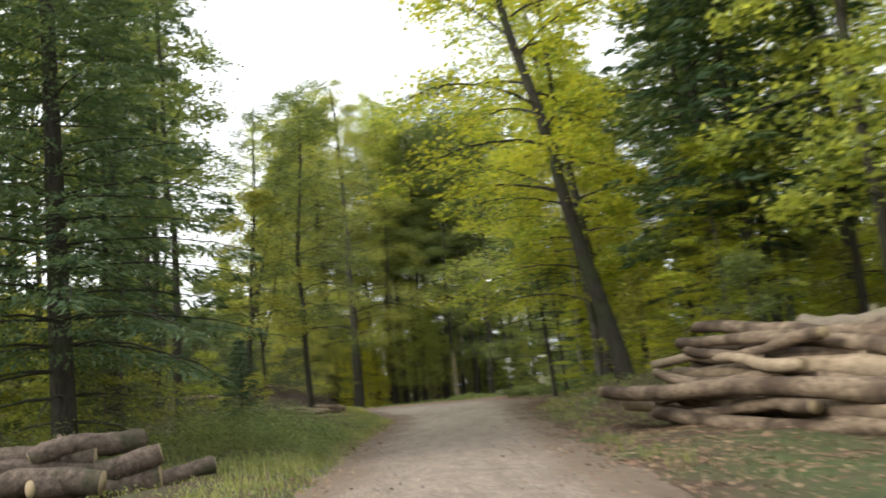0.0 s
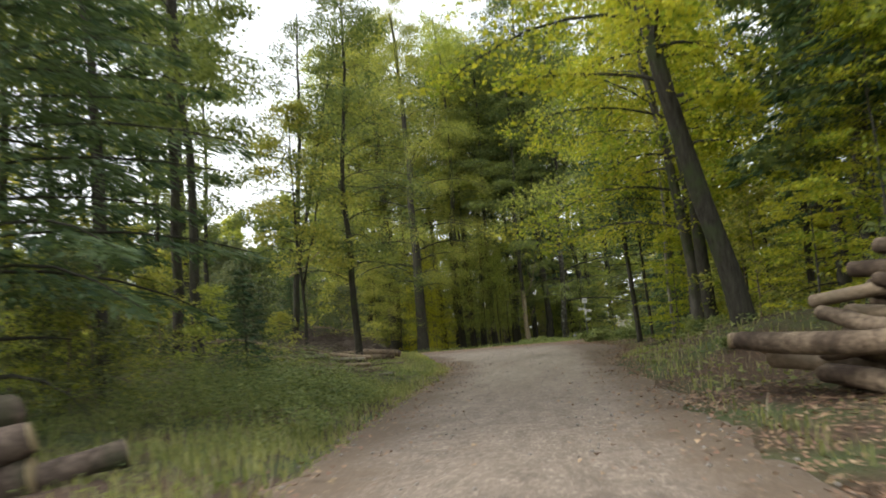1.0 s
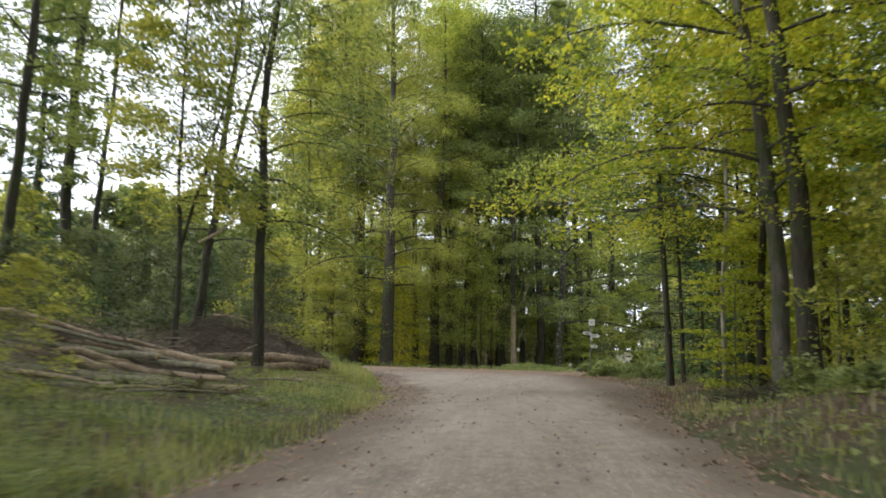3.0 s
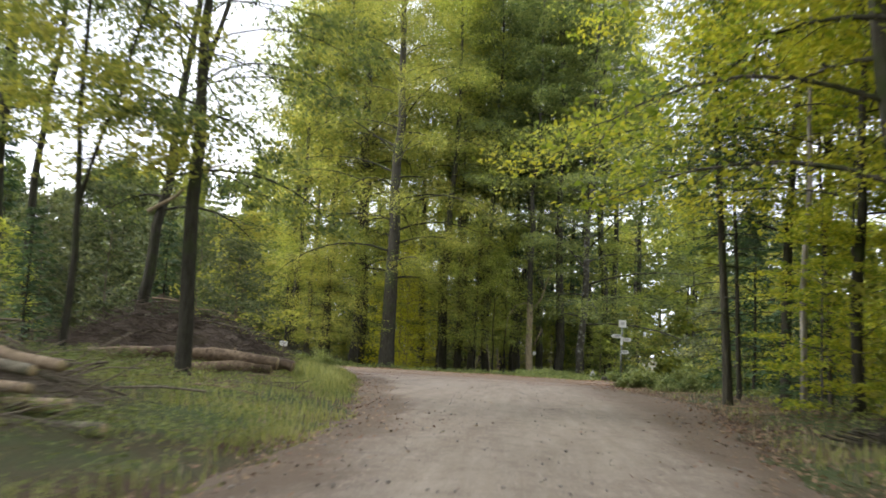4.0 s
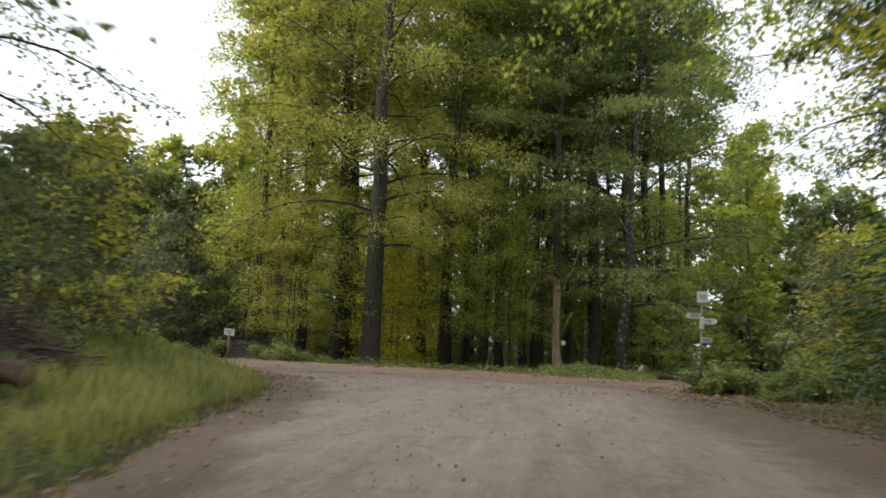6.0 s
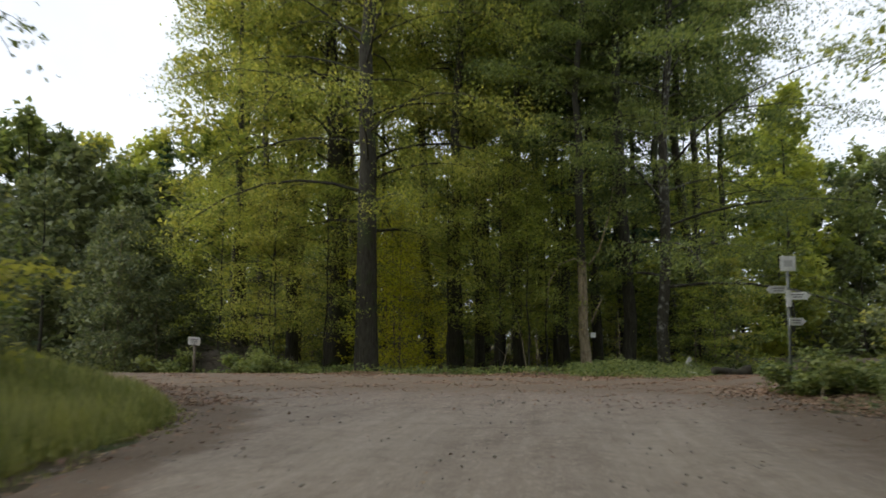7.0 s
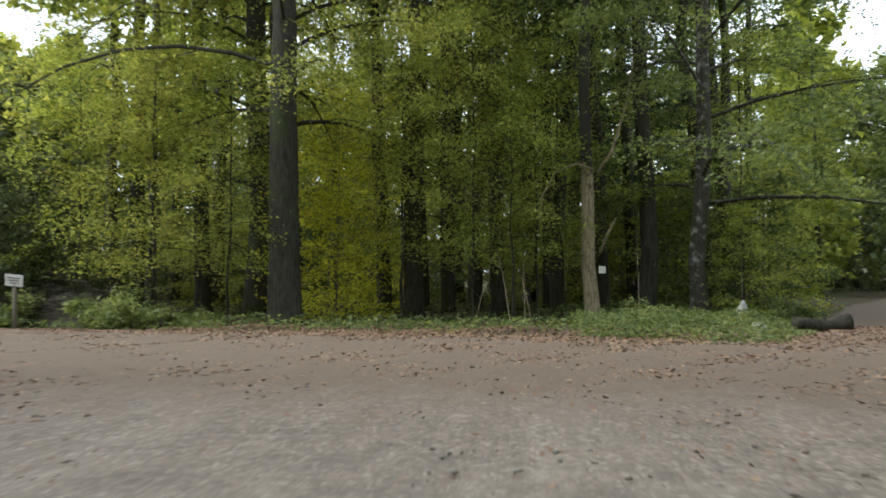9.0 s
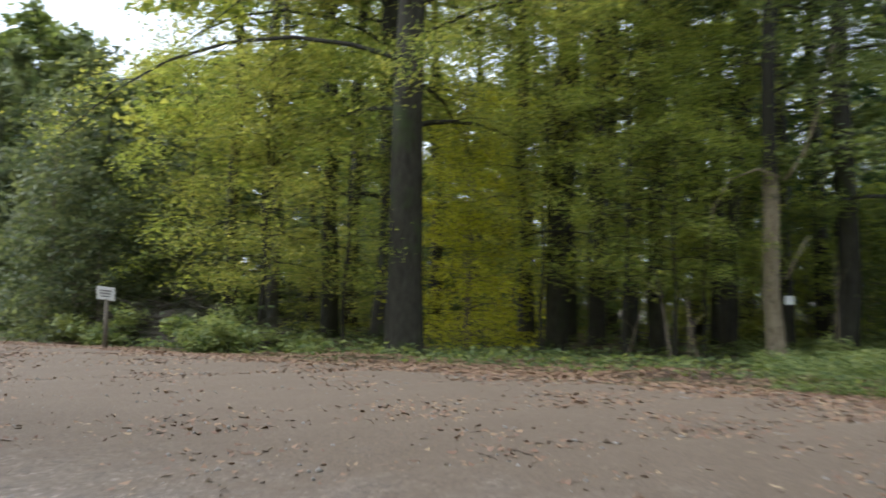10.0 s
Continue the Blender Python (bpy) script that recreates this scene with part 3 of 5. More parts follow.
def conifer(name, seed, height, radius, crown_base, spread, whorls, needle_mat, bark, lean=(0, 0), dense=1.0, spray=0.34):
    """A spruce: straight trunk, whorls of sagging boughs with hanging sprays of needles, dead twigs lower down."""
    rng = np.random.default_rng(seed)
    tree = new(name)
    k = 10
    s = np.linspace(0, 1, k)
    tp = np.stack([lean[0] * height * s, lean[1] * height * s, height * s - 0.25], -1)
    tp[1:, :2] += np.cumsum(rng.normal(size=(k - 1, 2)) * 0.012, 0)
    tr = radius * (1 - 0.95 * s)
    tr[0] *= 1.3
    tb = Tubes()
    tb.add(np.concatenate([tp[:1], tp[:1] + (tp[1:2] - tp[:1]) * 0.2, tp[1:]]), np.concatenate([tr[:1], [radius], tr[1:]]), 10, 0.03, True, rng)
    child("trunk", tb.mesh("trunk"), bark, tree)
    br, cs, al = Tubes(), [], []
    low = max(0.06, crown_base - 0.22)
    for w in range(whorls):
        h = low + (0.985 - low) * w / whorls
        rel = (h - crown_base) / (1 - crown_base)
        base = np.array([np.interp(h, s, tp[:, j]) for j in range(3)])
        for b in range(5):
            az = w * 1.1 + b * 1.2566 + rng.uniform(-0.25, 0.25)
            length = spread * (max(0.0, 1 - max(rel, 0)) ** 0.75 + 0.06) * rng.uniform(0.75, 1.15)
            if rel < 0:
                if rng.random() < 0.35:
                    continue
                length *= rng.uniform(0.35, 0.75)
            lp = limb_path(base, az, radians(8 + 22 * max(rel, 0)), length, rng.uniform(0.25, 0.65), rng, 5)
            br.add(lp, np.interp(h, s, tr) * 0.13 * (1 - 0.85 * np.linspace(0, 1, 5)) + 0.004, 4, 0, False)
            if rel < 0:
                for q in range(4):
                    u = rng.uniform(0.3, 1.0)
                    p0 = np.array([np.interp(u, np.linspace(0, 1, 5), lp[:, c]) for c in range(3)])
                    br.add(limb_path(p0, az + rng.uniform(-1.2, 1.2), rng.uniform(-0.5, 0.2), 0.3 * length, 0.4, rng, 3), [0.006, 0.004, 0.002], 3, 0, False)
                continue
            m = int(48 * dense * (0.4 + length / 2.0))
            u = rng.uniform(0.12, 1.03, m)
            c = np.stack([np.interp(u, np.linspace(0, 1, 5), lp[:, q]) for q in range(3)], -1)
            sd = rng.uniform(-1, 1, m) * (1.1 - u) * length * 0.42
            c[:, 0] += -math.sin(az) * sd
            c[:, 1] += math.cos(az) * sd
            c[:, 2] += -0.10 - 0.28 * np.abs(sd) + 0.05 * rng.normal(size=m)
            d = unit(np.stack([math.cos(az) - math.sin(az) * np.sign(sd) * 0.9, math.sin(az) + math.cos(az) * np.sign(sd) * 0.9, -0.45 + 0.3 * rng.normal(size=m)], -1))
            cs.append(c)
            al.append(d)
    cs, al = np.concatenate(cs), np.concatenate(al)
    nrm = unit(rng.normal(size=cs.shape) * 0.5 + [0, 0, 1])
    ln = spray * rng.uniform(0.7, 1.3, len(cs))
    v, q = leaf_tris(cs, al, nrm, ln, ln * 0.26)
    tagged(child("branchwork", br.mesh("branchwork"), bark, tree), kind="stuff")
    tagged(child("crown", mesh_from("crown", v, None, q), needle_mat, tree), kind="stuff")
    return tree


def bush(name, seed, height, spread, leaves, leaf_size, leaf_mat, stems=9):
    rng = np.random.default_rng(seed)
    thing = new(name)
    br, cs = Tubes(), []
    for i in range(stems):
        az = i * 2.4 + rng.uniform(-0.4, 0.4)
        lp = limb_path((0.15 * math.cos(az), 0.15 * math.sin(az), -0.15), az, rng.uniform(0.8, 1.4), height * rng.uniform(0.8, 1.15), rng.uniform(0.5, 1.4) * spread / height, rng, 6)
        br.add(lp, 0.02 * (1 - 0.8 * np.linspace(0, 1, 6)), 4, 0, False)
        m = leaves // stems
        u = rng.uniform(0.2, 1.0, m)
        c = np.stack([np.interp(u, np.linspace(0, 1, 6), lp[:, q]) for q in range(3)], -1)
        c += rng.normal(size=(m, 3)) * np.array([0.3, 0.3, 0.18]) * spread * 0.6
        c[:, 2] = np.abs(c[:, 2]) + 0.03
        cs.append(c)
    tagged(child("stemwork", br.mesh("stemwork"), TWIG, thing), kind="stuff")
    tagged(child("foliage", leaves_mesh("foliage", np.concatenate(cs), leaf_size, rng, 0.8, cheap=True), leaf_mat, thing), kind="stuff")
    return thing


def stand(tree, x, y, turn=0.0, size=1.0, sink=0.0, tall=1.0):
    """Sets a thing on the ground."""
    tree.matrix_basis = pose(x, y, float(land(x, y)) - sink, 0, 0, turn) @ Matrix.Diagonal((size, size, size * tall, 1))
    return tree


def another(tree, x, y, turn=0.0, size=1.0, tall=1.0, sink=0.0):
    return copy_thing(tree, pose(x, y, float(land(x, y)) - sink, 0, 0, turn) @ Matrix.Diagonal((size / tree.scale[0], size / tree.scale[1], size * tall / tree.scale[2], 1)))


def tag_tree(t, label, group="forest trees"):
    return tagged(t, label, "tree", group)


# the trees that stand out along the road, one by one
leaning_beech = stand(broadleaf("leaning_beech", 11, 21, 0.285, 0.26, 4.8, 30, 13000, 0.18, LEAF_YELLOW, BARK, (-0.2, 0.1), (-0.25, -0.02)), 5.85, 26.5)
tag_tree(leaning_beech, "grey-barked beech leaning over the gravel road")
bough_beech = stand(broadleaf("beech_tree", 12, 22, 0.25, 0.20, 5.0, 38, 20000, 0.16, LEAF_YELLOW, BARK_BEECH, (-0.3, 0.0), (-0.085, 0), 0.8), 7.5, 39.2)
tag_tree(bough_beech, "beech with yellowing boughs drooping over the road")
twin_beech = stand(broadleaf("beech_tree", 13, 24, 0.28, 0.28, 5.6, 32, 16000, 0.18, LEAF_YELLOW, BARK, (-0.25, -0.1), (-0.115, 0), 0.95), 7.75, 37.9)
tag_tree(twin_beech, "dark-trunked beech with yellow-green leaves beside its twin")
overhang_beech = stand(broadleaf("beech_tree", 23, 21, 0.2, 0.36, 6.0, 34, 22000, 0.15, LEAF_GREEN, BARK, (-0.3, -0.15), (0, 0), 1.0, cheap=1), 10.2, 51.5)
tag_tree(overhang_beech, "beech with green and yellow boughs over the spruces")
road_spruce = stand(conifer("spruce_tree", 14, 17, 0.14, 0.36, 2.5, 32, NEEDLE, BARK, (-0.048, 0), 4.4, 0.14), 6.35, 47.6)
tag_tree(road_spruce, "slim spruce with bare lower trunk and dead twigs")
thin_spruce = stand(conifer("spruce_tree", 15, 14, 0.09, 0.36, 2.0, 28, NEEDLE, BARK, (-0.03, 0), 3.6, 0.14), 7.5, 50.8)
tag_tree(thin_spruce, "thin young spruce behind a larger one")
dark_spruce = stand(conifer("dark_conifer", 16, 21, 0.27, 0.12, 4.3, 36, LEAF_CONIFER, BARK, (-0.03, 0), 2.8, 0.24), -7.85, 17.7)
tag_tree(dark_spruce, "tall dark conifer beside a low log heap")
verge_tree = stand(broadleaf("lime_tree", 17, 16.5, 0.165, 0.26, 4.0, 36, 22000, 0.115, LEAF_DARK, BARK, (0.3, 0), (0.042, 0), 1.1, 0.0, 0.2, cheap=1), -6.15, 39.45)
tag_tree(verge_tree, "slender dark-trunked tree on the grass verge")
fork_tree = stand(broadleaf("forked_tree", 18, 19, 0.2, 0.24, 4.6, 30, 10500, 0.13, LEAF_DARK, BARK, (0.3, 0.1), (0.05, 0), 1.1, 0.3, 0.15), -11.15, 47.8)
tag_tree(fork_tree, "forked thin tree with sparse leaves against the sky")
big_beech = stand(broadleaf("beech_tree", 19, 29, 0.46, 0.2, 7.6, 62, 100000, 0.085, LEAF_OLIVE, BARK, (-0.1, -0.15), (-0.02, 0), 1.15, cheap=1, thick=0.24), -7.2, 73.0)
tag_tree(big_beech, "big old beech with massive dark trunk at the junction")
big_beech_b = stand(broadleaf("beech_tree", 20, 31, 0.54, 0.14, 7.0, 58, 54000, 0.105, LEAF_OLIVE, BARK, (-0.2, -0.1), (0.0, 0), 1.15, cheap=1, thick=0.26), -10.5, 80.3)
tag_tree(big_beech_b, "dark-trunked beech behind the old one")
label_tree = stand(broadleaf("stripped_tree", 21, 25, 0.22, 0.26, 4.8, 28, 36000, 0.10, LEAF_DARK, BARK_HALF, (0, 0.1), (0.006, 0), 0.9, cheap=1), 1.4, 75.0)
tag_tree(label_tree, "pale-barked tree with stripped trunk by the junction")
right_beech = stand(broadleaf("beech_tree", 22, 27, 0.26, 0.13, 8.8, 48, 82000, 0.10, LEAF_DARK, BARK_LICHEN, (0.5, -0.2), (0, 0), 0.8, cheap=1, thick=0.08), 4.5, 75.5)
tag_tree(right_beech, "beech with flaky trunk and boughs spreading over the road")

bend_beech = stand(broadleaf("beech_tree", 24, 17, 0.15, 0.29, 6.2, 40, 32000, 0.115, LEAF_YELLOW, BARK, (-0.5, 0.0), (0, 0), 0.8, cheap=1), 8.4, 43.8)
tag_tree(bend_beech, "slim beech with boughs hanging over the bend")

far_bough_beech = stand(broadleaf("beech_tree", 28, 19, 0.18, 0.27, 6.0, 46, 34000, 0.12, LEAF_GREEN, BARK, (-0.45, -0.1), (0, 0), 0.8, cheap=1), 8.8, 50.4)
tag_tree(far_bough_beech, "beech with green boughs hanging over the bend")
pale_beech = stand(broadleaf("pale_beech", 25, 20, 0.09, 0.4, 3.6, 26, 14000, 0.14, LEAF_YELLOW, BARK_GREY, (0, 0), (-0.01, 0), 0.8, cheap=1), 7.56, 45.1)
tag_tree(pale_beech, "slim beech with smooth pale grey trunk")
lichen_beech = stand(broadleaf("pale_beech", 26, 17, 0.07, 0.42, 3.0, 22, 9000, 0.14, LEAF_YELLOW, BARK_LICHEN, (0, 0), (-0.075, 0), 0.8, cheap=1), 8.7, 46.4)
tag_tree(lichen_beech, "thin leaning beech with lichen-spotted trunk")
fork_sapling = stand(broadleaf("forked_tree", 27, 11, 0.085, 0.36, 2.6, 22, 9000, 0.13, LEAF_OLIVE, BARK, (0, 0), (0, 0), 0.9, 0.3, 0.1, cheap=1), -8.05, 38.3)
tag_tree(fork_sapling, "slim forked young tree beside the branch heap")

# kinds that repeat through the wood
K_GREEN = [broadleaf("beech_tree", 31, 26, 0.24, 0.2, 4.7, 32, 10000, 0.26, LEAF_GREEN, BARK, cheap=2, thick=0.3), broadleaf("beech_tree", 32, 24, 0.2, 0.24, 4.4, 30, 9500, 0.26, LEAF_GREEN, BARK_BEECH, cheap=2, thick=0.3)]
K_OLIVE = [broadleaf("lime_tree", 33, 25, 0.22, 0.22, 4.4, 30, 9500, 0.26, LEAF_OLIVE, BARK, cheap=2, thick=0.3), broadleaf("lime_tree", 34, 22, 0.17, 0.2, 4.0, 28, 9000, 0.25, LEAF_OLIVE, BARK, cheap=2, thick=0.3)]
K_YELLOW = [broadleaf("beech_tree", 35, 22, 0.2, 0.10, 5.2, 32, 20000, 0.16, LEAF_YELLOW, BARK_BEECH, cheap=True, thick=0.25), broadleaf("beech_tree", 36, 18, 0.15, 0.08, 4.4, 28, 17000, 0.155, LEAF_YELLOW, BARK, cheap=True, thick=0.25)]
K_DARK = [broadleaf("hornbeam_tree", 37, 24, 0.23, 0.2, 4.4, 30, 9500, 0.26, LEAF_DARK, BARK, cheap=2, thick=0.3)]
K_SPRUCE = [conifer("spruce_tree", 38, 24, 0.2, 0.22, 3.2, 28, NEEDLE, BARK, (0, 0), 0.75, 0.5), conifer("spruce_tree", 39, 20, 0.16, 0.25, 2.7, 24, NEEDLE, BARK, (0, 0), 0.75, 0.46)]
K_PINE = [broadleaf("pine_tree", 40, 24, 0.22, 0.45, 3.0, 20, 6000, 0.22, LEAF_DARK, BARK, (0, 0), (0, 0), 0.5, 0, 0.2, cheap=True)]
K_HIGH = [broadleaf("ash_tree", 49, 21, 0.2, 0.38, 4.0, 30, 10000, 0.17, LEAF_DARK, BARK, (0, 0), (0, 0), 0.8, 0, 0.15, cheap=True), broadleaf("ash_tree", 50, 20, 0.17, 0.36, 3.8, 28, 9000, 0.17, LEAF_DARK, BARK, (0, 0), (0, 0), 0.8, 0, 0.15, cheap=True)]
K_FAR = [broadleaf("distant_tree", 45, 14, 0.14, 0.03, 3.8, 17, 2700, 0.48, LEAF_DULL, BARK, cheap=2, thick=0.5, top_spread=0.85), broadleaf("distant_tree", 46, 15, 0.14, 0.03, 3.6, 17, 2700, 0.48, LEAF_DARK, BARK, cheap=2, thick=0.5, top_spread=0.9),
         broadleaf("distant_tree", 47, 13, 0.14, 0.03, 3.8, 17, 2700, 0.48, LEAF_DULL, BARK, cheap=2, thick=0.5, top_spread=0.8)]
K_HILL = [broadleaf("distant_tree", 65, 15, 0.14, 0.03, 4.2, 18, 3600, 0.46, LEAF_OLIVE, BARK, cheap=2, thick=0.5, top_spread=0.7), broadleaf("distant_tree", 66, 16, 0.14, 0.03, 3.6, 18, 3400, 0.46, LEAF_GREEN, BARK, cheap=2, thick=0.5, top_spread=0.45)]
K_SAPLING = [broadleaf("young_beech", 41, 7, 0.05, 0.03, 2.3, 20, 3400, 0.18, LEAF_GREEN, TWIG, cheap=True), broadleaf("young_beech", 42, 6, 0.05, 0.03, 2.2, 20, 3400, 0.18, LEAF_YELLOW, TWIG, cheap=True),
             broadleaf("young_hazel", 43, 6.5, 0.05, 0.02, 2.5, 20, 3400, 0.19, LEAF_OLIVE, TWIG, cheap=True), broadleaf("young_hornbeam", 48, 6.5, 0.05, 0.02, 2.5, 20, 3400, 0.19, LEAF_DARK, TWIG, cheap=True)]
K_SHADE = [broadleaf("young_hornbeam", 53, 6.5, 0.05, 0.02, 2.4, 20, 3400, 0.18, LEAF_DULL, TWIG, cheap=True), broadleaf("young_hazel", 54, 5.5, 0.05, 0.02, 2.5, 20, 3400, 0.18, LEAF_DULL, TWIG, cheap=True)]
K_VEIL = [broadleaf("slender_beech", 55, 9, 0.055, 0.28, 2.7, 24, 8200, 0.085, LEAF_GREEN, BARK, (0, 0), (0, 0), 1.1, cheap=True), broadleaf("slender_beech", 56, 8, 0.05, 0.25, 2.6, 24, 8000, 0.085, LEAF_OLIVE, BARK, (0, 0), (0, 0), 1.1, cheap=True)]
K_STEM = [broadleaf("beech_tree", 61, 27, 0.30, 0.46, 4.6, 50, 23000, 0.14, LEAF_GREEN, BARK, (0, 0), (0, 0), 1.0, cheap=2, top_spread=0.8, thick=0.26), broadleaf("beech_tree", 62, 26, 0.27, 0.44, 4.4, 50, 23000, 0.14, LEAF_OLIVE, BARK, (0, 0), (0, 0), 1.0, cheap=2, top_spread=0.8, thick=0.26),
          broadleaf("hornbeam_tree", 63, 27, 0.26, 0.46, 4.8, 52, 25000, 0.14, LEAF_DARK, BARK, (0, 0), (0, 0), 1.0, cheap=2, top_spread=0.8, thick=0.26)]
K_GOLD = [broadleaf("golden_beech", 64, 7.5, 0.05, 0.03, 2.1, 26, 3600, 0.13, LEAF_GOLD, TWIG, cheap=True)]
K_LAYER = [broadleaf("layered_beech", 57, 9, 0.06, 0.06, 2.5, 22, 6500, 0.12, LEAF_YELLOW, BARK_BEECH, (0, 0), (0, 0), 0.45, thick=0.05, cheap=True), broadleaf("layered_beech", 58, 7, 0.05, 0.05, 2.2, 18, 5200, 0.12, LEAF_YELLOW, BARK_BEECH, (0, 0), (0, 0), 0.45, thick=0.05, cheap=True)]
K_FIR = [conifer("young_spruce", 44, 6, 0.06, 0.05, 1.7, 18, NEEDLE, BARK, (0, 0), 0.7, 0.26)]
LABELS = {"golden_beech": "young beech with golden autumn leaves between the trunks", "layered_beech": "young beech with flat yellow-green layered branches", "beech_tree": "tall forest beech with straight dark trunk", "lime_tree": "tall olive-green broadleaf tree in the wood", "hornbeam_tree": "dark green shady broadleaf tree",
          "spruce_tree": "dark green spruce among the broadleaf trees", "pine_tree": "tall bare-stemmed pine with a thin crown", "young_beech": "young beech growing under taller trees",
          "young_hazel": "young hazel with olive leaves", "young_hornbeam": "young dark green hornbeam in the shade", "young_spruce": "young dark green spruce sapling",
          "ash_tree": "tall slender tree with a high open crown", "slender_beech": "slender young beech with hanging leafy twigs", "distant_tree": "leafy green tree on the wooded slope"}
wood = random.Random(5)
placed = [(5.85, 26.5), (7.5, 39.2), (7.75, 37.9), (6.35, 47.6), (7.5, 50.8), (-7.85, 17.7), (-6.15, 39.45), (-11.15, 47.8), (-7.2, 73), (-10.5, 80.3), (1.4, 75), (4.5, 75.5), (10.2, 51.5), (8.4, 43.8), (7.56, 45.1), (8.7, 46.4), (8.8, 50.4), (-8.05, 38.3)]
first_use = set()


def plant(kinds, x, y, size=1.0, tall=1.0, group="forest trees"):
    proto = kinds[wood.randrange(len(kinds))]
    turn = wood.uniform(0, 360)
    name = proto.name.split(".")[0]
    if proto not in first_use:
        first_use.add(proto)
        t = stand(proto, x, y, turn, size, 0.0, tall)
    else:
        t = another(proto, x, y, turn, size, tall)
    tagged(t, LABELS[name], "tree", group)
    placed.append((x, y))
    return t


def scatter(n, x0, x1, y0, y1, gap, choose, clear=2.2, ok=lambda x, y: True, size=(0.85, 1.15), group="forest trees"):
    made = 0
    for _ in range(n * 14):
        x, y = wood.uniform(x0, x1), wood.uniform(y0, y1)
        if not ok(x, y) or min(math.hypot(x - a, y - b) for a, b in placed) < gap or float(road_distance(x, y)) < clear:
            continue
        plant(choose(x, y), x, y, wood.uniform(*size), 1.0, group)
        made += 1
        if made >= n:
            return


def pick(*weighted):
    kinds, w = [a for a, _ in weighted], [b for _, b in weighted]
    return lambda x, y: wood.choices(kinds, w)[0]


# the stand of tall trees beyond the junction: the trunks that can be told apart, then the depth of the wood
for x, y, kinds, s in [(-6.3, 83.5, K_STEM[:2], 1.1), (-4.3, 78.0, K_STEM[:2], 1.05), (-3.5, 81.2, K_STEM[1:2], 0.95), (-1.45, 78.4, K_STEM[2:], 1.0), (0.6, 82.5, K_STEM[2:], 1.05), (3.1, 77.2, K_STEM[2:], 1.15),
                       (-13.6, 75.6, K_OLIVE, 0.95), (6.6, 82.0, K_STEM[2:], 1.1), (0.2, 84.0, K_SPRUCE, 1.15), (-2.0, 88.0, K_DARK, 1.15), (4.6, 88.0, K_SPRUCE, 1.1)]:
    plant(kinds, x, y, s)
for x, y, k, s in [(-12.6, 80.5, 1, 1.15), (-15.6, 81.5, 0, 1.1), (-14.0, 85.5, 1, 1.15), (-11.2, 85.0, 0, 1.22), (-4.9, 84.0, 0, 1.2), (-2.7, 83.4, 1, 1.1), (-0.6, 88.0, 2, 1.15), (2.1, 80.6, 2, 1.0), (3.7, 84.8, 1, 1.1),
                   (5.3, 79.4, 2, 0.95), (-4.0, 90.0, 0, 1.2), (1.6, 92.5, 0, 1.2), (-12.5, 92.0, 0, 1.15), (7.6, 86.5, 2, 1.05)]:
    plant(K_STEM[k:k + 1], x, y, s)
plant(K_SPRUCE[:1], -26.0, 94.0, 0.66)
for x, y in [(-4.0, 99.5), (-8.8, 97.5), (3.9, 98.5)]:
    plant(K_GREEN, x, y, 0.9)
for x, y, s in [(-7.3, 79.4, 1.15), (-8.4, 82.8, 1.25), (-7.4, 86.0, 1.3), (-6.7, 77.0, 0.9), (-6.3, 75.4, 0.55)]:
    plant(K_GOLD, x, y, s, 1.0, "young trees")
scatter(14, -22, 12, 90, 112, 4.8, pick((K_GREEN, 3), (K_OLIVE, 3), (K_DARK, 3), (K_YELLOW, 1.2), (K_SPRUCE, 1)), 2.5, lambda x, y: not (x < -6.5 and y < 101) and -15 - (y - 73) * 0.38 < x < 7.5 + (y - 73) * 0.16)
for x, y, k, s in [(-9.0, 73.4, 0, 0.9), (-0.9, 74.8, 0, 0.85), (-4.3, 75.6, 0, 1.0), (-2.1, 74.9, 0, 1.05), (-0.3, 76.0, 0, 0.95), (0.6, 78.4, 0, 1.15), (-3.3, 76.9, 1, 1.2), (-11.2, 73.6, 1, 1.0), (-13.2, 72.8, 0, 0.9), (6.2, 77.4, 0, 1.0)]:
    plant(K_VEIL[k:k + 1], x, y, s, 1.0, "young trees")
for x, y, k, s in [(-10.6, 92.0, 1, 1.2), (-17.5, 89.0, 0, 1.15), (-4.6, 95.0, 1, 1.2)]:
    plant(K_HIGH[k:k + 1], x, y, s)
for x, y, k, s in [(5.6, 75.4, 0, 0.5), (6.8, 77.6, 3, 0.7), (7.6, 80.6, 2, 0.8), (9.0, 84.2, 0, 0.9), (4.9, 78.2, 3, 0.7)]:
    plant(K_SAPLING[k:k + 1], x, y, s, 1.0, "young trees")
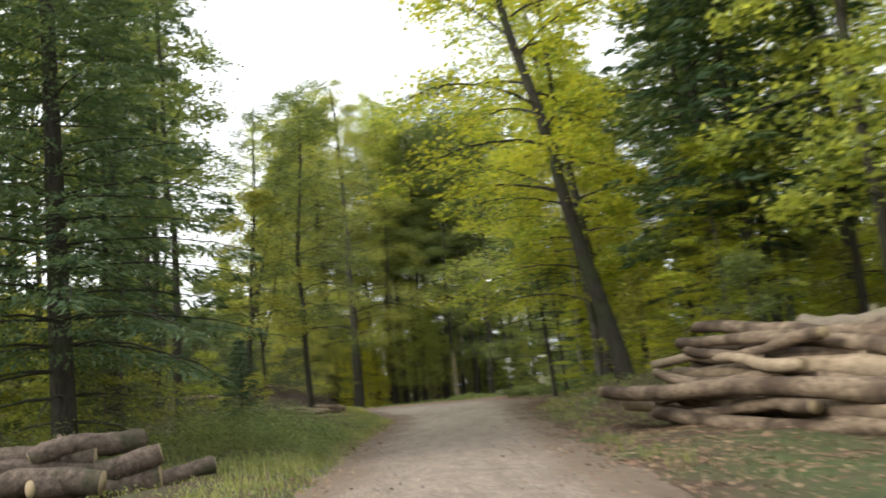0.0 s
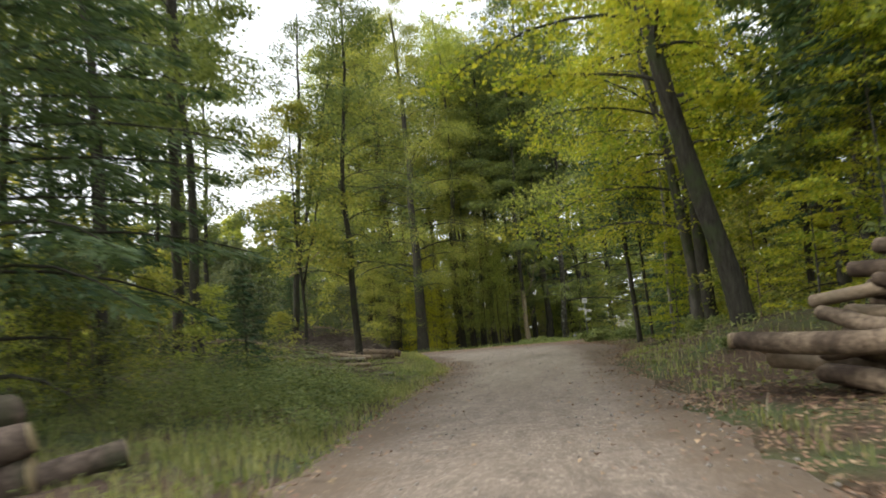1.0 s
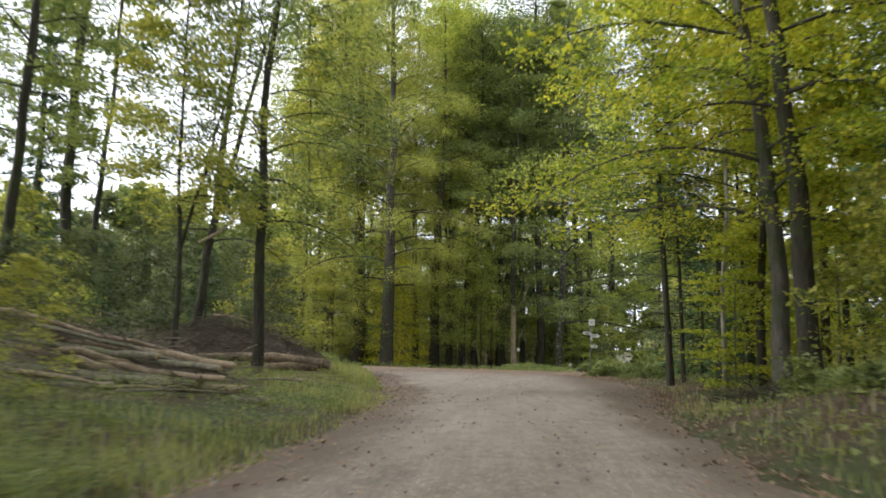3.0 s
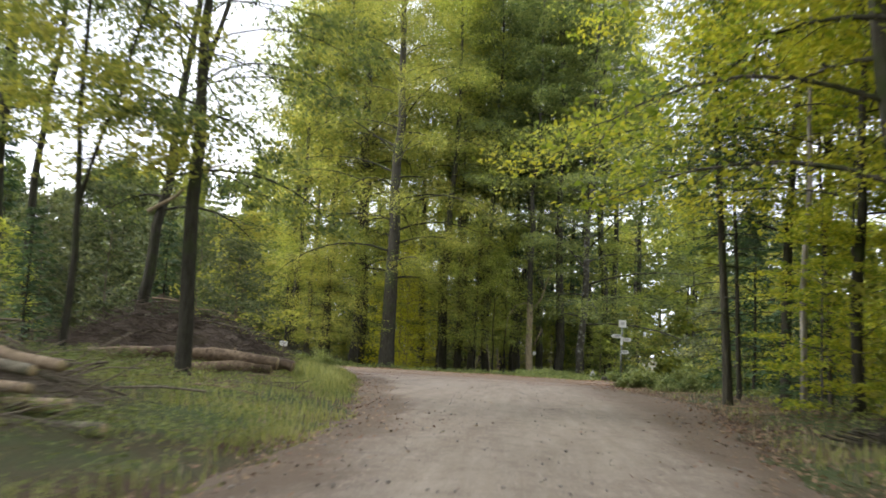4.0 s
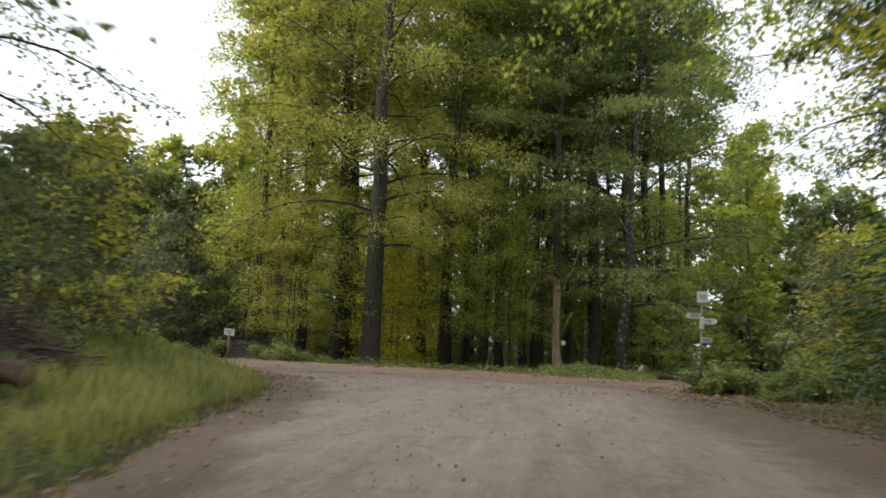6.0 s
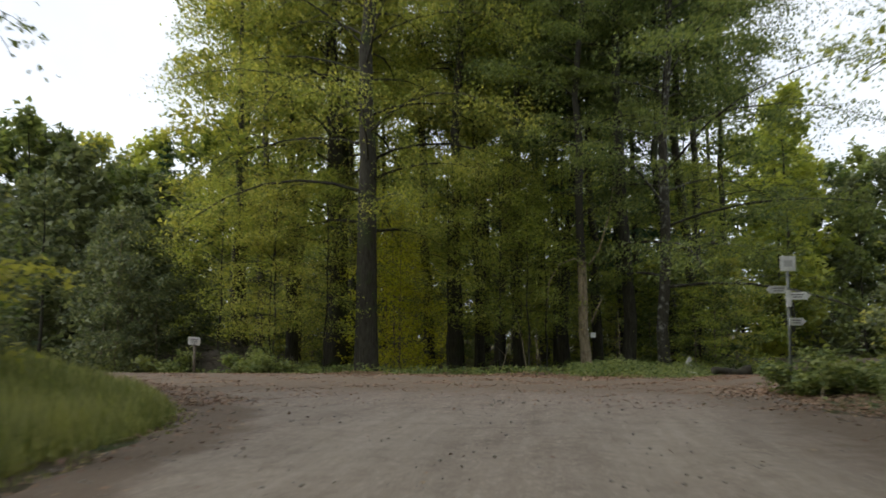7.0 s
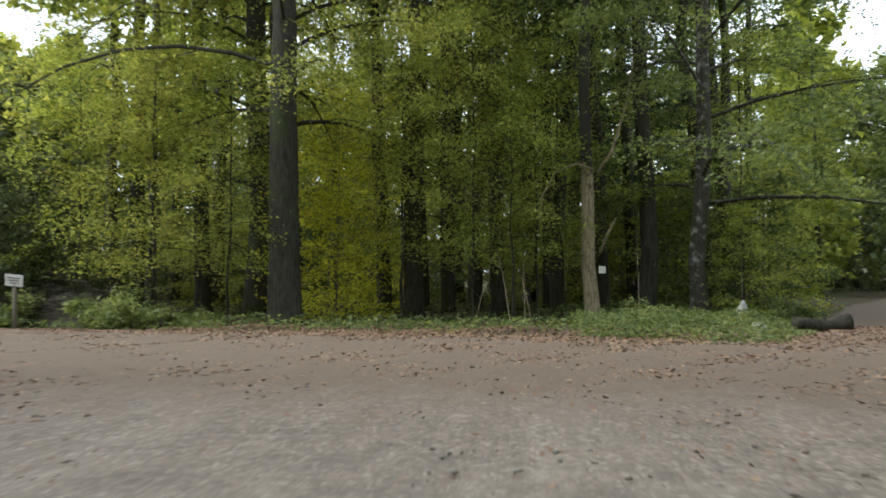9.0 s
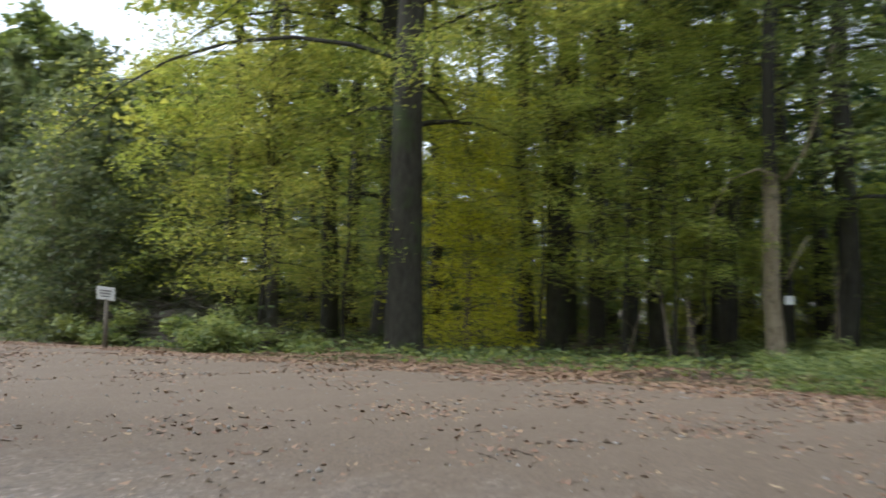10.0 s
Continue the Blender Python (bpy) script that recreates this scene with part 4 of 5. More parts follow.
# right of the road
for x, y, s in [(7.5, 43.8, 0.75), (8.8, 45.4, 1.0), (9.8, 47.0, 1.0), (8.9, 30.0, 0.7), (8.6, 24.5, 0.8), (9.4, 27.0, 0.9)]:
    plant(K_LAYER, x, y, s, 1.0, "young trees")
for x, y, kinds, s in [(10.6, 43.5, K_SAPLING, 1.1), (8.9, 48.8, K_FIR, 0.7), (11.6, 47.2, K_HIGH, 0.9), (9.7, 57.2, K_FIR, 1.4), (12.2, 59.0, K_FIR, 1.6), (12.5, 40.5, K_HIGH, 1.0), (10.2, 31.5, K_SPRUCE, 1.0), (11.8, 36.0, K_SPRUCE, 0.95), (12.6, 30.5, K_DARK, 1.0), (9.5, 28.0, K_DARK, 0.95), (9.8, 25.4, K_SPRUCE, 1.0), (12.4, 22.0, K_GREEN, 0.95), (13.4, 26.0, K_SPRUCE, 1.0), (15, 66.9, K_OLIVE, 0.8)]:
    plant(kinds, x, y, s)
scatter(19, 8, 24, 10, 66, 4.2, pick((K_YELLOW, 3), (K_GREEN, 3), (K_SPRUCE, 2.6), (K_OLIVE, 1.5)), 3.0, lambda x, y: x > (y - 41) * 0.55 + 1.5 and not (y < 24 and x < 12) and not (y > 38 and x < 0.3 + (y - 23.4) * 0.44))
# left of the road: open, a few tall stems
for x, y, kinds, s in [(-17.4, 50, K_PINE, 1.25), (-19.6, 51.5, K_SPRUCE, 0.8), (-13.2, 77.5, K_GREEN, 1.0), (-10.9, 63.0 + 9.6, K_VEIL, 1.0), (-21.5, 55, K_PINE, 0.9), (-11.5, 34, K_PINE, 0.95), (-15, 30, K_OLIVE, 0.85), (-13, 22, K_SPRUCE, 0.95), (-10.4, 26.5, K_SPRUCE, 0.75),
                       (-16.5, 18, K_GREEN, 0.9), (-20, 26, K_OLIVE, 0.8), (-5.4, 22.8, K_FIR, 0.5), (-12, 14, K_SPRUCE, 0.85), (-13.5, 57.5, K_SAPLING[2:], 0.9), (-9.6, 31.0, K_HIGH, 0.95), (-14.2, 40.5, K_HIGH, 1.0), (-17.5, 36, K_HIGH, 1.0), (-16.8, 45.5, K_HIGH, 1.0), (-9.3, 24.5, K_HIGH, 0.9), (-16.2, 50.5, K_HIGH, 1.0)]:
    plant(kinds, x, y, s)
scatter(46, -30, -8.5, 18, 58, 2.3, pick((K_SHADE, 2), (K_SAPLING[2:], 3), (K_FIR, 0.5)), 4.0, lambda x, y: not (x > -13 and 30 < y < 46), size=(0.6, 1.05), group="young trees")
for x, y, k, s in [(-8.3, 22.0, 2, 0.45), (-7.0, 25.4, 0, 0.38), (-9.3, 27.6, 2, 0.5), (-10.8, 24.4, 0, 0.55), (-6.3, 28.4, 2, 0.3), (-11.8, 29.0, 2, 0.6), (-12.6, 20.6, 0, 0.55)]:
    plant(K_SAPLING[k:k + 1], x, y, s, 1.0, "young trees")
# behind, to the left and right: lower wood on rising land
for lo, hi, near, far_, n in ((72, 84, -44, -17, 14), (84, 104, -60, -22, 20), (104, 124, -76, -28, 12)):
    s = 0.56 + (lo - 72) * 0.013
    scatter(n, near, far_, lo, hi, 3.2, pick((K_FAR, 1)), 2.0, lambda x, y: x < -16 - (y - 73) * 0.35, size=(s, s * 1.3))
scatter(14, -46, -27, 74, 92, 2.8, pick((K_FAR, 1)), 2.0, size=(0.85, 1.05))
scatter(12, -46, -28, 46, 76, 4.0, pick((K_HILL, 2), (K_FAR, 1)), 2.0, size=(0.5, 0.75))
scatter(50, -110, -38, 70, 160, 4.6, pick((K_HILL, 4), (K_FAR, 1.0), (K_SPRUCE[1:], 0.5)), 2.0, lambda x, y: 36 < -x - 0.35 * (y - 60) < 90 and -x < max((y - 54) * 1.05 + 8, (y - 23) * 0.68 + 6), size=(0.85, 1.2))
scatter(20, 14, 60, 92, 125, 4.0, pick((K_HILL[1:], 2), (K_FAR, 1)), 2.0, lambda x, y: x > 9 + (y - 73) * 0.2, size=(0.9, 1.35))
scatter(26, -40, 18, 104, 120, 2.8, pick((K_FAR, 1), (K_HILL, 1)), 2.0, size=(0.9, 1.3))
scatter(9, 27, 40, 14, 80, 4.0, pick((K_FAR, 1)), 2.0, size=(0.9, 1.3))
# undergrowth of young trees
scatter(18, 9.5, 22, 60, 92, 2.4, pick((K_SAPLING, 1)), 1.6, lambda x, y: x > 8 + (y - 62) * 0.4, size=(0.6, 0.95), group="young trees")
scatter(20, -17, 9, 79, 96, 2.0, pick((K_SAPLING[2:], 1)), 2.6, lambda x, y: abs(x + 0.41 + 0.255 * (y - 52.3)) > 1.9 or y > 86, size=(0.45, 1.0), group="young trees")
scatter(20, 7.5, 24, 22, 60, 2.2, pick((K_SAPLING, 1)), 2.4, lambda x, y: x > (y - 41) * 0.5 + 1.5 and not (y > 38 and x < 0.3 + (y - 23.4) * 0.44), size=(0.5, 0.95), group="young trees")
scatter(18, -30, -14, 67, 80, 2.2, pick((K_SHADE, 1)), 1.6, size=(0.5, 0.85), group="young trees")
for x, y, s in [(27, 118, 1.1), (31, 116, 1.0), (24, 121, 1.2), (35.5, 113, 1.0), (20, 117, 1.1), (15.5, 112, 1.1), (30, 124, 1.3), (22, 104, 0.8), (36, 104, 0.9)]:
    plant(K_HILL[1:] + K_FAR[1:2], x, y, s)
for x, y, s in [(22, 114, 1.2), (25.5, 115, 1.2), (28.5, 113.5, 1.2), (19, 113, 1.1), (31.5, 112, 1.2)]:
    plant(K_SHADE, x, y, s, 1.0, "young trees")
# behind the start
scatter(5, -24, 24, -30, 2, 4.5, pick((K_FAR, 1)), 4.0, size=(1.0, 1.5))

scatter(9, -4, 9, 82, 92, 1.7, pick((K_SAPLING[3:4], 2), (K_SAPLING[0:1], 1)), 2.0, size=(0.6, 1.0), group="young trees")
for x, y, k in [(11.0, 65.0, 2), (12.6, 68.2, 0), (14.6, 72.0, 2), (13.2, 63.2, 2), (15.6, 67.4, 0), (17.0, 72.0, 2), (19.0, 78.0, 0)]:
    plant(K_SAPLING[k:k + 1], x, y, wood.uniform(0.75, 0.95), 1.0, "young trees")
for x, y, k in [(-12.5, 38.6, 3), (-15.0, 37.5, 2), (-11.0, 27.0, 3), (-13.0, 28.4, 0), (-9.8, 36.6, 2), (-14.8, 33.6, 3), (-8.2, 48.2, 2), (-9.6, 53.0, 3), (-16.5, 49.0, 0), (-8.6, 21.6, 3), (-10.2, 19.6, 0)]:
    plant(K_SHADE[k % 2:k % 2 + 1] if k > 1 else K_SAPLING[0:1], x, y, wood.uniform(0.5, 0.8), 1.0, "young trees")

# bushes
BUSH = [bush("bush", 51, 1.1, 0.9, 3000, 0.11, HERB), bush("bush", 52, 0.8, 0.8, 2200, 0.11, HERB)]
bush_used = set()
for x, y, s in [(5.1, 58.6, 1.0), (5.9, 58.2, 0.9), (6.7, 58.6, 0.85), (7.4, 57.4, 0.7), (6.2, 56.8, 0.5), (3.6, 74.0, 0.9), (2.6, 73.6, 0.8), (4.6, 73.2, 0.75), (5.6, 73.8, 0.7), (6.2, 75.2, 0.8), (-11.0, 70.6, 1.1), (-9.4, 71.4, 0.9),
                (-14.5, 71.6, 1.1), (-10.2, 69.9, 0.8), (-17.5, 73.6, 1.2), (6.3, 33.0, 0.8), (5.6, 29.5, 0.7), (4.9, 23.4, 0.6), (8.6, 60.4, 1.1), (10.4, 62.4, 1.2)]:
    proto = BUSH[wood.randrange(2)]
    b = another(proto, x, y, wood.uniform(0, 360), s) if proto in bush_used else stand(proto, x, y, wood.uniform(0, 360), s)
    bush_used.add(proto)
    tagged(b, "low leafy green bush at the road's edge", "bush", "roadside bushes")
# dark undergrowth that closes the view under the trees
scatter(26, -24, 9, 95, 106, 1.9, pick((K_SHADE, 3), (K_SAPLING[3:4], 1)), 2.0, size=(0.8, 1.3), group="young trees")
for x, y, s in [(-15.6, 72.4, 0.7), (-17.2, 73.6, 0.85), (-18.6, 75.2, 0.85)]:
    plant(K_SHADE, x, y, s, 1.0, "young trees")
plant(K_SHADE, 9.6, 62.6, 0.8, 1.0, "young trees")
plant(K_SHADE, -17.4, 72.6, 0.8, 1.35, "young trees")
plant(K_SHADE, -19.0, 74.4, 0.85, 1.3, "young trees")

# ---------------------------------------------------------------- logs
def log(p0, p1, r0, r1, seed, bark=BARK_LOG, label="felled log with brown bark and sawn ends", group="stacked logs", bow=0.14, ends=(True, True)):
    """A felled log from end to end, a little bowed and knotty, with sawn faces."""
    rng = np.random.default_rng(seed)
    p0, p1 = np.array(p0, float), np.array(p1, float)
    thing = new("log")
    thing.location = p0
    d = p1 - p0
    k = 10
    s = np.linspace(0, 1, k)
    side = np.array([-d[1], d[0], 0]) / (np.linalg.norm(d[:2]) + 1e-9)
    pts = d * s[:, None] + side * (bow * np.sin(s * np.pi * rng.uniform(0.8, 1.7)) * rng.choice([-1, 1]))[:, None] + np.array([0, 0, 1]) * (0.6 * bow * np.sin(s * 5 + rng.uniform(0, 6)))[:, None]
    pts += rng.normal(size=pts.shape) * 0.012
    rad = (r0 + (r1 - r0) * s) * (1 + 0.07 * rng.normal(size=k))
    tb = Tubes()
    tb.add(pts, rad, 12, 0.035, not any(ends), rng)
    for _ in range(2):
        u = int(rng.integers(2, k - 2))
        a = rng.uniform(0, 6.28)
        tb.add([pts[u], pts[u] + np.array([math.cos(a) * 0.3, 0.1, abs(math.sin(a))]) * rad[u] * 1.5], [rad[u] * 0.42, rad[u] * 0.2], 6)
    child("bark", tb.mesh("bark"), bark, thing)
    for i, on in zip((0, -1), ends):
        if on:
            out = unit((pts[0] - pts[1]) if i == 0 else (pts[-1] - pts[-2]))
            cap = Tubes()
            cap.add([pts[i] - out * 0.03, pts[i] + out * 0.012], [rad[i] * 0.9, rad[i] * 0.9], 12)
            child("sawn_end", cap.mesh("sawn_end"), CUT, thing, "pale sawn face")
    return tagged(thing, label, "log", group)


# the stack on the right verge, along the road
for i, (a, b, r0, r1) in enumerate([
        ((4.40, 17.6, 0.14), (5.95, 10.2, 0.16), 0.16, 0.18), ((4.95, 18.3, 0.13), (6.5, 10.4, 0.16), 0.15, 0.17), ((5.6, 18.6, 0.15), (7.1, 10.6, 0.16), 0.17, 0.18), ((6.2, 18.8, 0.15), (7.6, 10.8, 0.16), 0.16, 0.18),
        ((3.95, 18.3, 0.36), (5.5, 16.6, 0.38), 0.15, 0.17), ((4.6, 18.2, 0.42), (6.1, 10.6, 0.40), 0.14, 0.16), ((5.3, 18.5, 0.44), (6.7, 10.5, 0.40), 0.16, 0.17), ((5.95, 18.7, 0.45), (7.3, 10.7, 0.41), 0.15, 0.18),
        ((3.48, 18.75, 0.66), (4.55, 18.2, 0.40), 0.10, 0.11), ((3.62, 18.6, 0.80), (6.0, 10.3, 0.53), 0.16, 0.18), ((5.1, 18.4, 0.74), (6.6, 10.6, 0.64), 0.15, 0.16), ((5.75, 18.6, 0.75), (7.2, 10.6, 0.65), 0.16, 0.17),
        ((5.15, 18.4, 1.06), (6.35, 10.4, 0.77), 0.15, 0.19), ((5.7, 18.6, 1.05), (6.9, 10.5, 0.88), 0.16, 0.16), ((6.3, 18.7, 1.05), (7.4, 10.7, 0.88), 0.15, 0.17),
        ((5.55, 18.5, 1.36), (6.6, 10.5, 1.02), 0.15, 0.18), ((5.30, 18.4, 1.66), (6.45, 10.2, 1.12), 0.12, 0.16), ((6.0, 18.6, 1.62), (7.0, 10.6, 1.13), 0.15, 0.16), ((5.82, 18.6, 1.88), (6.75, 10.2, 1.31), 0.14, 0.17)]):
    log(a, b, r0 * (0.85, 1.0, 1.1)[i % 3], r1 * (1.0, 0.85, 1.05)[i % 3], 100 + i, LOG_STRIPPED if i in (4, 8, 12) else BARK_LOG, "bare stripped log in the roadside stack" if i in (4, 8, 12) else "felled log with brown bark and sawn ends")
for i, (a, b, r0, r1) in enumerate([((4.15, 18.2, 0.56), (5.3, 13.4, 0.70), 0.09, 0.12), ((4.7, 18.5, 1.22), (5.75, 13.0, 1.12), 0.10, 0.11), ((4.35, 17.2, 0.32), (5.2, 12.2, 0.34), 0.10, 0.12), ((5.0, 17.0, 1.42), (5.9, 12.6, 1.34), 0.09, 0.10),
                                    ((4.6, 18.0, 0.92), (5.4, 14.0, 0.86), 0.11, 0.13)]):
    log(a, b, r0, r1, 140 + i, LOG_STRIPPED if i == 1 else BARK_LOG, "thin crooked log wedged in the stack", "stacked logs", 0.2)
# a chunk of root wood and bark on top of the stack
log((6.7, 15.2, 1.72), (7.3, 11.6, 1.50), 0.17, 0.2, 131, TWIG, "dark barked log on top of the stack")
# the low heap on the left verge
for i, (a, b, r0, r1) in enumerate([((-8.6, 12.2, 0.50), (-5.4, 13.1, 0.62), 0.17, 0.15), ((-8.8, 11.8, 0.24), (-5.1, 12.7, 0.24), 0.18, 0.17), ((-6.2, 12.8, 0.62), (-5.0, 14.0, 0.92), 0.13, 0.15), ((-8.3, 12.9, 0.26), (-4.5, 13.6, 0.26), 0.16, 0.16),
                                    ((-6.6, 12.4, 0.42), (-4.55, 13.5, 0.55), 0.14, 0.14), ((-5.9, 12.1, 0.22), (-3.85, 14.0, 0.2), 0.13, 0.12)]):
    log(a, b, r0 * 1.2, r1 * 1.2, 150 + i, LOG_DARK, "grey-brown log in a low heap", "logs of the low heap", 0.2)
# the stack beside the branch heap, sawn ends towards the road
for i, (a, b, r0, r1) in enumerate([((-3.55, 31.15, 0.13), (-7.8, 31.6, 0.30), 0.085, 0.10), ((-3.95, 31.3, 0.29), (-8.4, 32.1, 0.42), 0.085, 0.10), ((-4.25, 31.0, 0.46), (-8.6, 32.2, 0.88), 0.065, 0.08), ((-4.78, 31.2, 0.44), (-9.0, 32.3, 0.60), 0.10, 0.11),
                                    ((-5.24, 31.2, 0.36), (-9.2, 31.8, 0.52), 0.105, 0.12), ((-4.46, 31.4, 0.60), (-9.2, 32.7, 1.02), 0.08, 0.09), ((-4.3, 31.6, 0.72), (-9.4, 33.0, 1.12), 0.085, 0.10), ((-5.6, 31.5, 0.80), (-9.6, 32.8, 1.10), 0.09, 0.11),
                                    ((-5.0, 31.6, 0.22), (-9.3, 32.6, 0.34), 0.11, 0.12), ((-6.2, 31.2, 0.28), (-9.6, 31.6, 0.32), 0.11, 0.12)]):
    log(a, b, r0 * 0.8, r1 * 0.85, 180 + i, LOG_STRIPPED if i in (1, 2, 6) else POLE_BARK, "weathered log with sawn end in a low stack", "logs by the branch heap", 0.06)
# sawn logs before the brushwood mound
log((-9.4, 41.5, 0.62), (-4.95, 42.0, 0.62), 0.13, 0.14, 170, BARK_LOG, "thick sawn log lying in the grass", "logs by the mound")
log((-9.0, 41.2, 0.36), (-5.05, 41.75, 0.37), 0.13, 0.14, 171, BARK_LOG, "sawn log lying in the grass", "logs by the mound")
log((-6.9, 43.2, 0.42), (-5.0, 43.4, 0.40), 0.13, 0.13, 172, BARK_LOG, "thin sawn log before the brushwood", "logs by the mound")
# a mossy log by the branch road
log((5.1, 68.7, -0.06), (6.3, 69.0, -0.04), 0.12, 0.17, 173, BARK, "dark mossy log beside the branch road", "junction logs", 0.09, (False, False))


# ---------------------------------------------------------------- brushwood
def pole(p0, p1, r, seed, mat, label):
    thing = new("cut_pole")
    rng = np.random.default_rng(seed)
    p0, p1 = np.array(p0, float), np.array(p1, float)
    s = np.linspace(0, 1, 7)
    pts = (p1 - p0) * s[:, None] + rng.normal(size=(7, 3)) * 0.03
    tb = Tubes()
    tb.add(pts, r * (1 - 0.5 * s), 7, 0.05, True, rng)
    thing.location = p0
    child("stem", tb.mesh("stem"), mat, thing)
    return tagged(thing, label, "pole", "cut poles")


def brush(name, seed, spots, height, count, length, mat, label, lie):
    """A heap of cut branches: many thin crooked sticks over a low core."""
    rng = np.random.default_rng(seed)
    heap = new(name)
    tb = Tubes()
    (x0, y0), (x1, y1), wide = spots
    for _ in range(count):
        u, v = rng.uniform(0, 1), rng.normal() * 0.42
        x, y = x0 + (x1 - x0) * u, y0 + (y1 - y0) * u + v * wide
        top = height * (math.sin(math.pi * min(0.97, max(0.05, 0.12 + 0.8 * u)))) * max(0.12, 1 - abs(v) * 0.9)
        z = float(land(x, y)) + top * rng.uniform(0.15, 1.0) ** 0.6
        a = rng.uniform(0, 6.28) if rng.random() < 0.5 else lie + rng.normal() * 0.9
        pth = limb_path((x, y, z), a, rng.uniform(-0.35, 0.35), length * rng.uniform(0.4, 1.2), rng.uniform(-0.5, 0.9), rng, 5)
        pth -= (pth[-1] - pth[0]) * 0.5
        pth[:, 2] = np.maximum(pth[:, 2], land(pth[:, 0], pth[:, 1]) + 0.02)
        tb.add(pth, rng.choice([0.004, 0.005, 0.007, 0.011, 0.018]) * np.linspace(1, 0.4, 5), 4, 0, False)
    tagged(child("stickwork", tb.mesh("stickwork"), mat, heap), kind="stuff")
    # matted core of twigs, soil and leaves
    k, m = 26, 12
    uu, vv = np.meshgrid(np.linspace(0, 1, k), np.linspace(-1, 1, m))
    X, Y = x0 + (x1 - x0) * uu, y0 + (y1 - y0) * uu + vv * wide * 0.8
    Z = land(X, Y) - 0.1 + height * 0.8 * np.sin(np.pi * np.clip(0.08 + 0.84 * uu, 0, 1)) * (1 - vv ** 2) * (0.85 + 0.2 * rng.random(uu.shape))
    ii = np.arange(k * m).reshape(m, k)
    child("core", mesh_from("core", np.stack([X, Y, Z], -1), np.stack([ii[:-1, :-1], ii[:-1, 1:], ii[1:, 1:], ii[1:, :-1]], -1).reshape(-1, 4)), mat, heap)
    return tagged(heap, label, "brushwood", "", "")


brush("brushwood_mound", 61, ((-12.4, 46.0), (-5.7, 45.2), 1.35), 1.85, 3000, 1.1, TWIG_BROWN, "rounded brown mound of cut twigs and brushwood", 0.1)
brush("brushwood_heap", 63, ((-15.6, 72.6), (-9.8, 71.2), 0.9), 1.35, 900, 1.5, TWIG_DARK, "dark heap of old brushwood behind the notice", 0.1)
brush("twig_pile", 64, ((5.0, 35.2), (8.6, 36.6), 0.8), 0.42, 420, 1.0, TWIG_DARK, "low pile of dark twigs under the beeches", 0.2)
brush("branch_heap", 62, ((-13.2, 33.2), (-4.6, 32.4), 1.7), 1.15, 1500, 1.9, TWIG, "sprawling heap of cut branches in the grass", -0.1)
for i, (a, b, r) in enumerate([((-9.6, 32.6, 1.65), (-4.8, 32.3, 0.72), 0.055), ((-8.2, 32.0, 1.35), (-4.45, 31.9, 0.50), 0.05), ((-7.2, 31.6, 0.72), (-4.4, 31.9, 0.25), 0.085), ((-12.6, 33.0, 2.0), (-7.2, 32.4, 1.15), 0.06),
                               ((-7.4, 31.7, 0.95), (-5.6, 31.7, 0.55), 0.07), ((-10.4, 32.0, 1.3), (-6.2, 31.8, 0.8), 0.05), ((-8.0, 31.2, 0.5), (-5.2, 30.8, 0.3), 0.05), ((-6.6, 31.3, 0.42), (-4.9, 31.2, 0.34), 0.07),
                               ((-9.2, 44.6, 2.05), (-6.6, 44.4, 1.55), 0.02), ((-7.2, 44.2, 1.4), (-5.6, 44.3, 1.2), 0.016)]):
    pole(a, b, r, 80 + i, POLE_BARK if i % 2 else LOG_STRIPPED, "cut bare pole lying on the branch heap")


# ---------------------------------------------------------------- signs
def box(name, size, at, mat, parent, label="", turn=0.0, bevel=0.006):
    bm = bmesh.new()
    bmesh.ops.create_cube(bm, size=1, matrix=Matrix.Diagonal((*size, 1)))
    bmesh.ops.bevel(bm, geom=bm.edges[:], offset=min(bevel, min(size) * 0.3), segments=2, affect="EDGES")
    ob = part(name, bm, mat, parent, label)
    ob.matrix_basis = pose(*at, 0, 0, turn)
    return ob


def rod(name, p0, p1, r, mat, parent, sides=12):
    tb = Tubes()
    tb.add([p0, p1], [r, r], sides)
    return child(name, tb.mesh(name), mat, parent)


def arrow_board(parent, z, length, towards, tilt):
    """A pointed direction board with two bars of lettering."""
    bm = bmesh.new()
    h = 0.075
    xs = [(0, -h), (length - 0.07, -h), (length, 0), (length - 0.07, h), (0, h)]
    front = [bm.verts.new((towards * (x + 0.02), -0.012, y)) for x, y in xs]
    back = [bm.verts.new((towards * (x + 0.02), 0.012, y)) for x, y in xs]
    bm.faces.new(front)
    bm.faces.new(back[::-1])
    for i in range(5):
        j = (i + 1) % 5
        bm.faces.new((front[i], back[i], back[j], front[j]))
    bmesh.ops.recalc_face_normals(bm, faces=bm.faces[:])
    board = part("arrow_board", bm, WHITE, parent, "white pointed direction board")
    board.matrix_basis = pose(0, -0.035, z, 0, 0, tilt)
    for k, (w, dz) in enumerate(((0.6, 0.025), (0.45, -0.025))):
        bar = box("lettering", (length * w, 0.004, 0.02), (towards * length * 0.45, -0.015, dz), GREY_BAR, board, "", 0, 0.001)
    return board


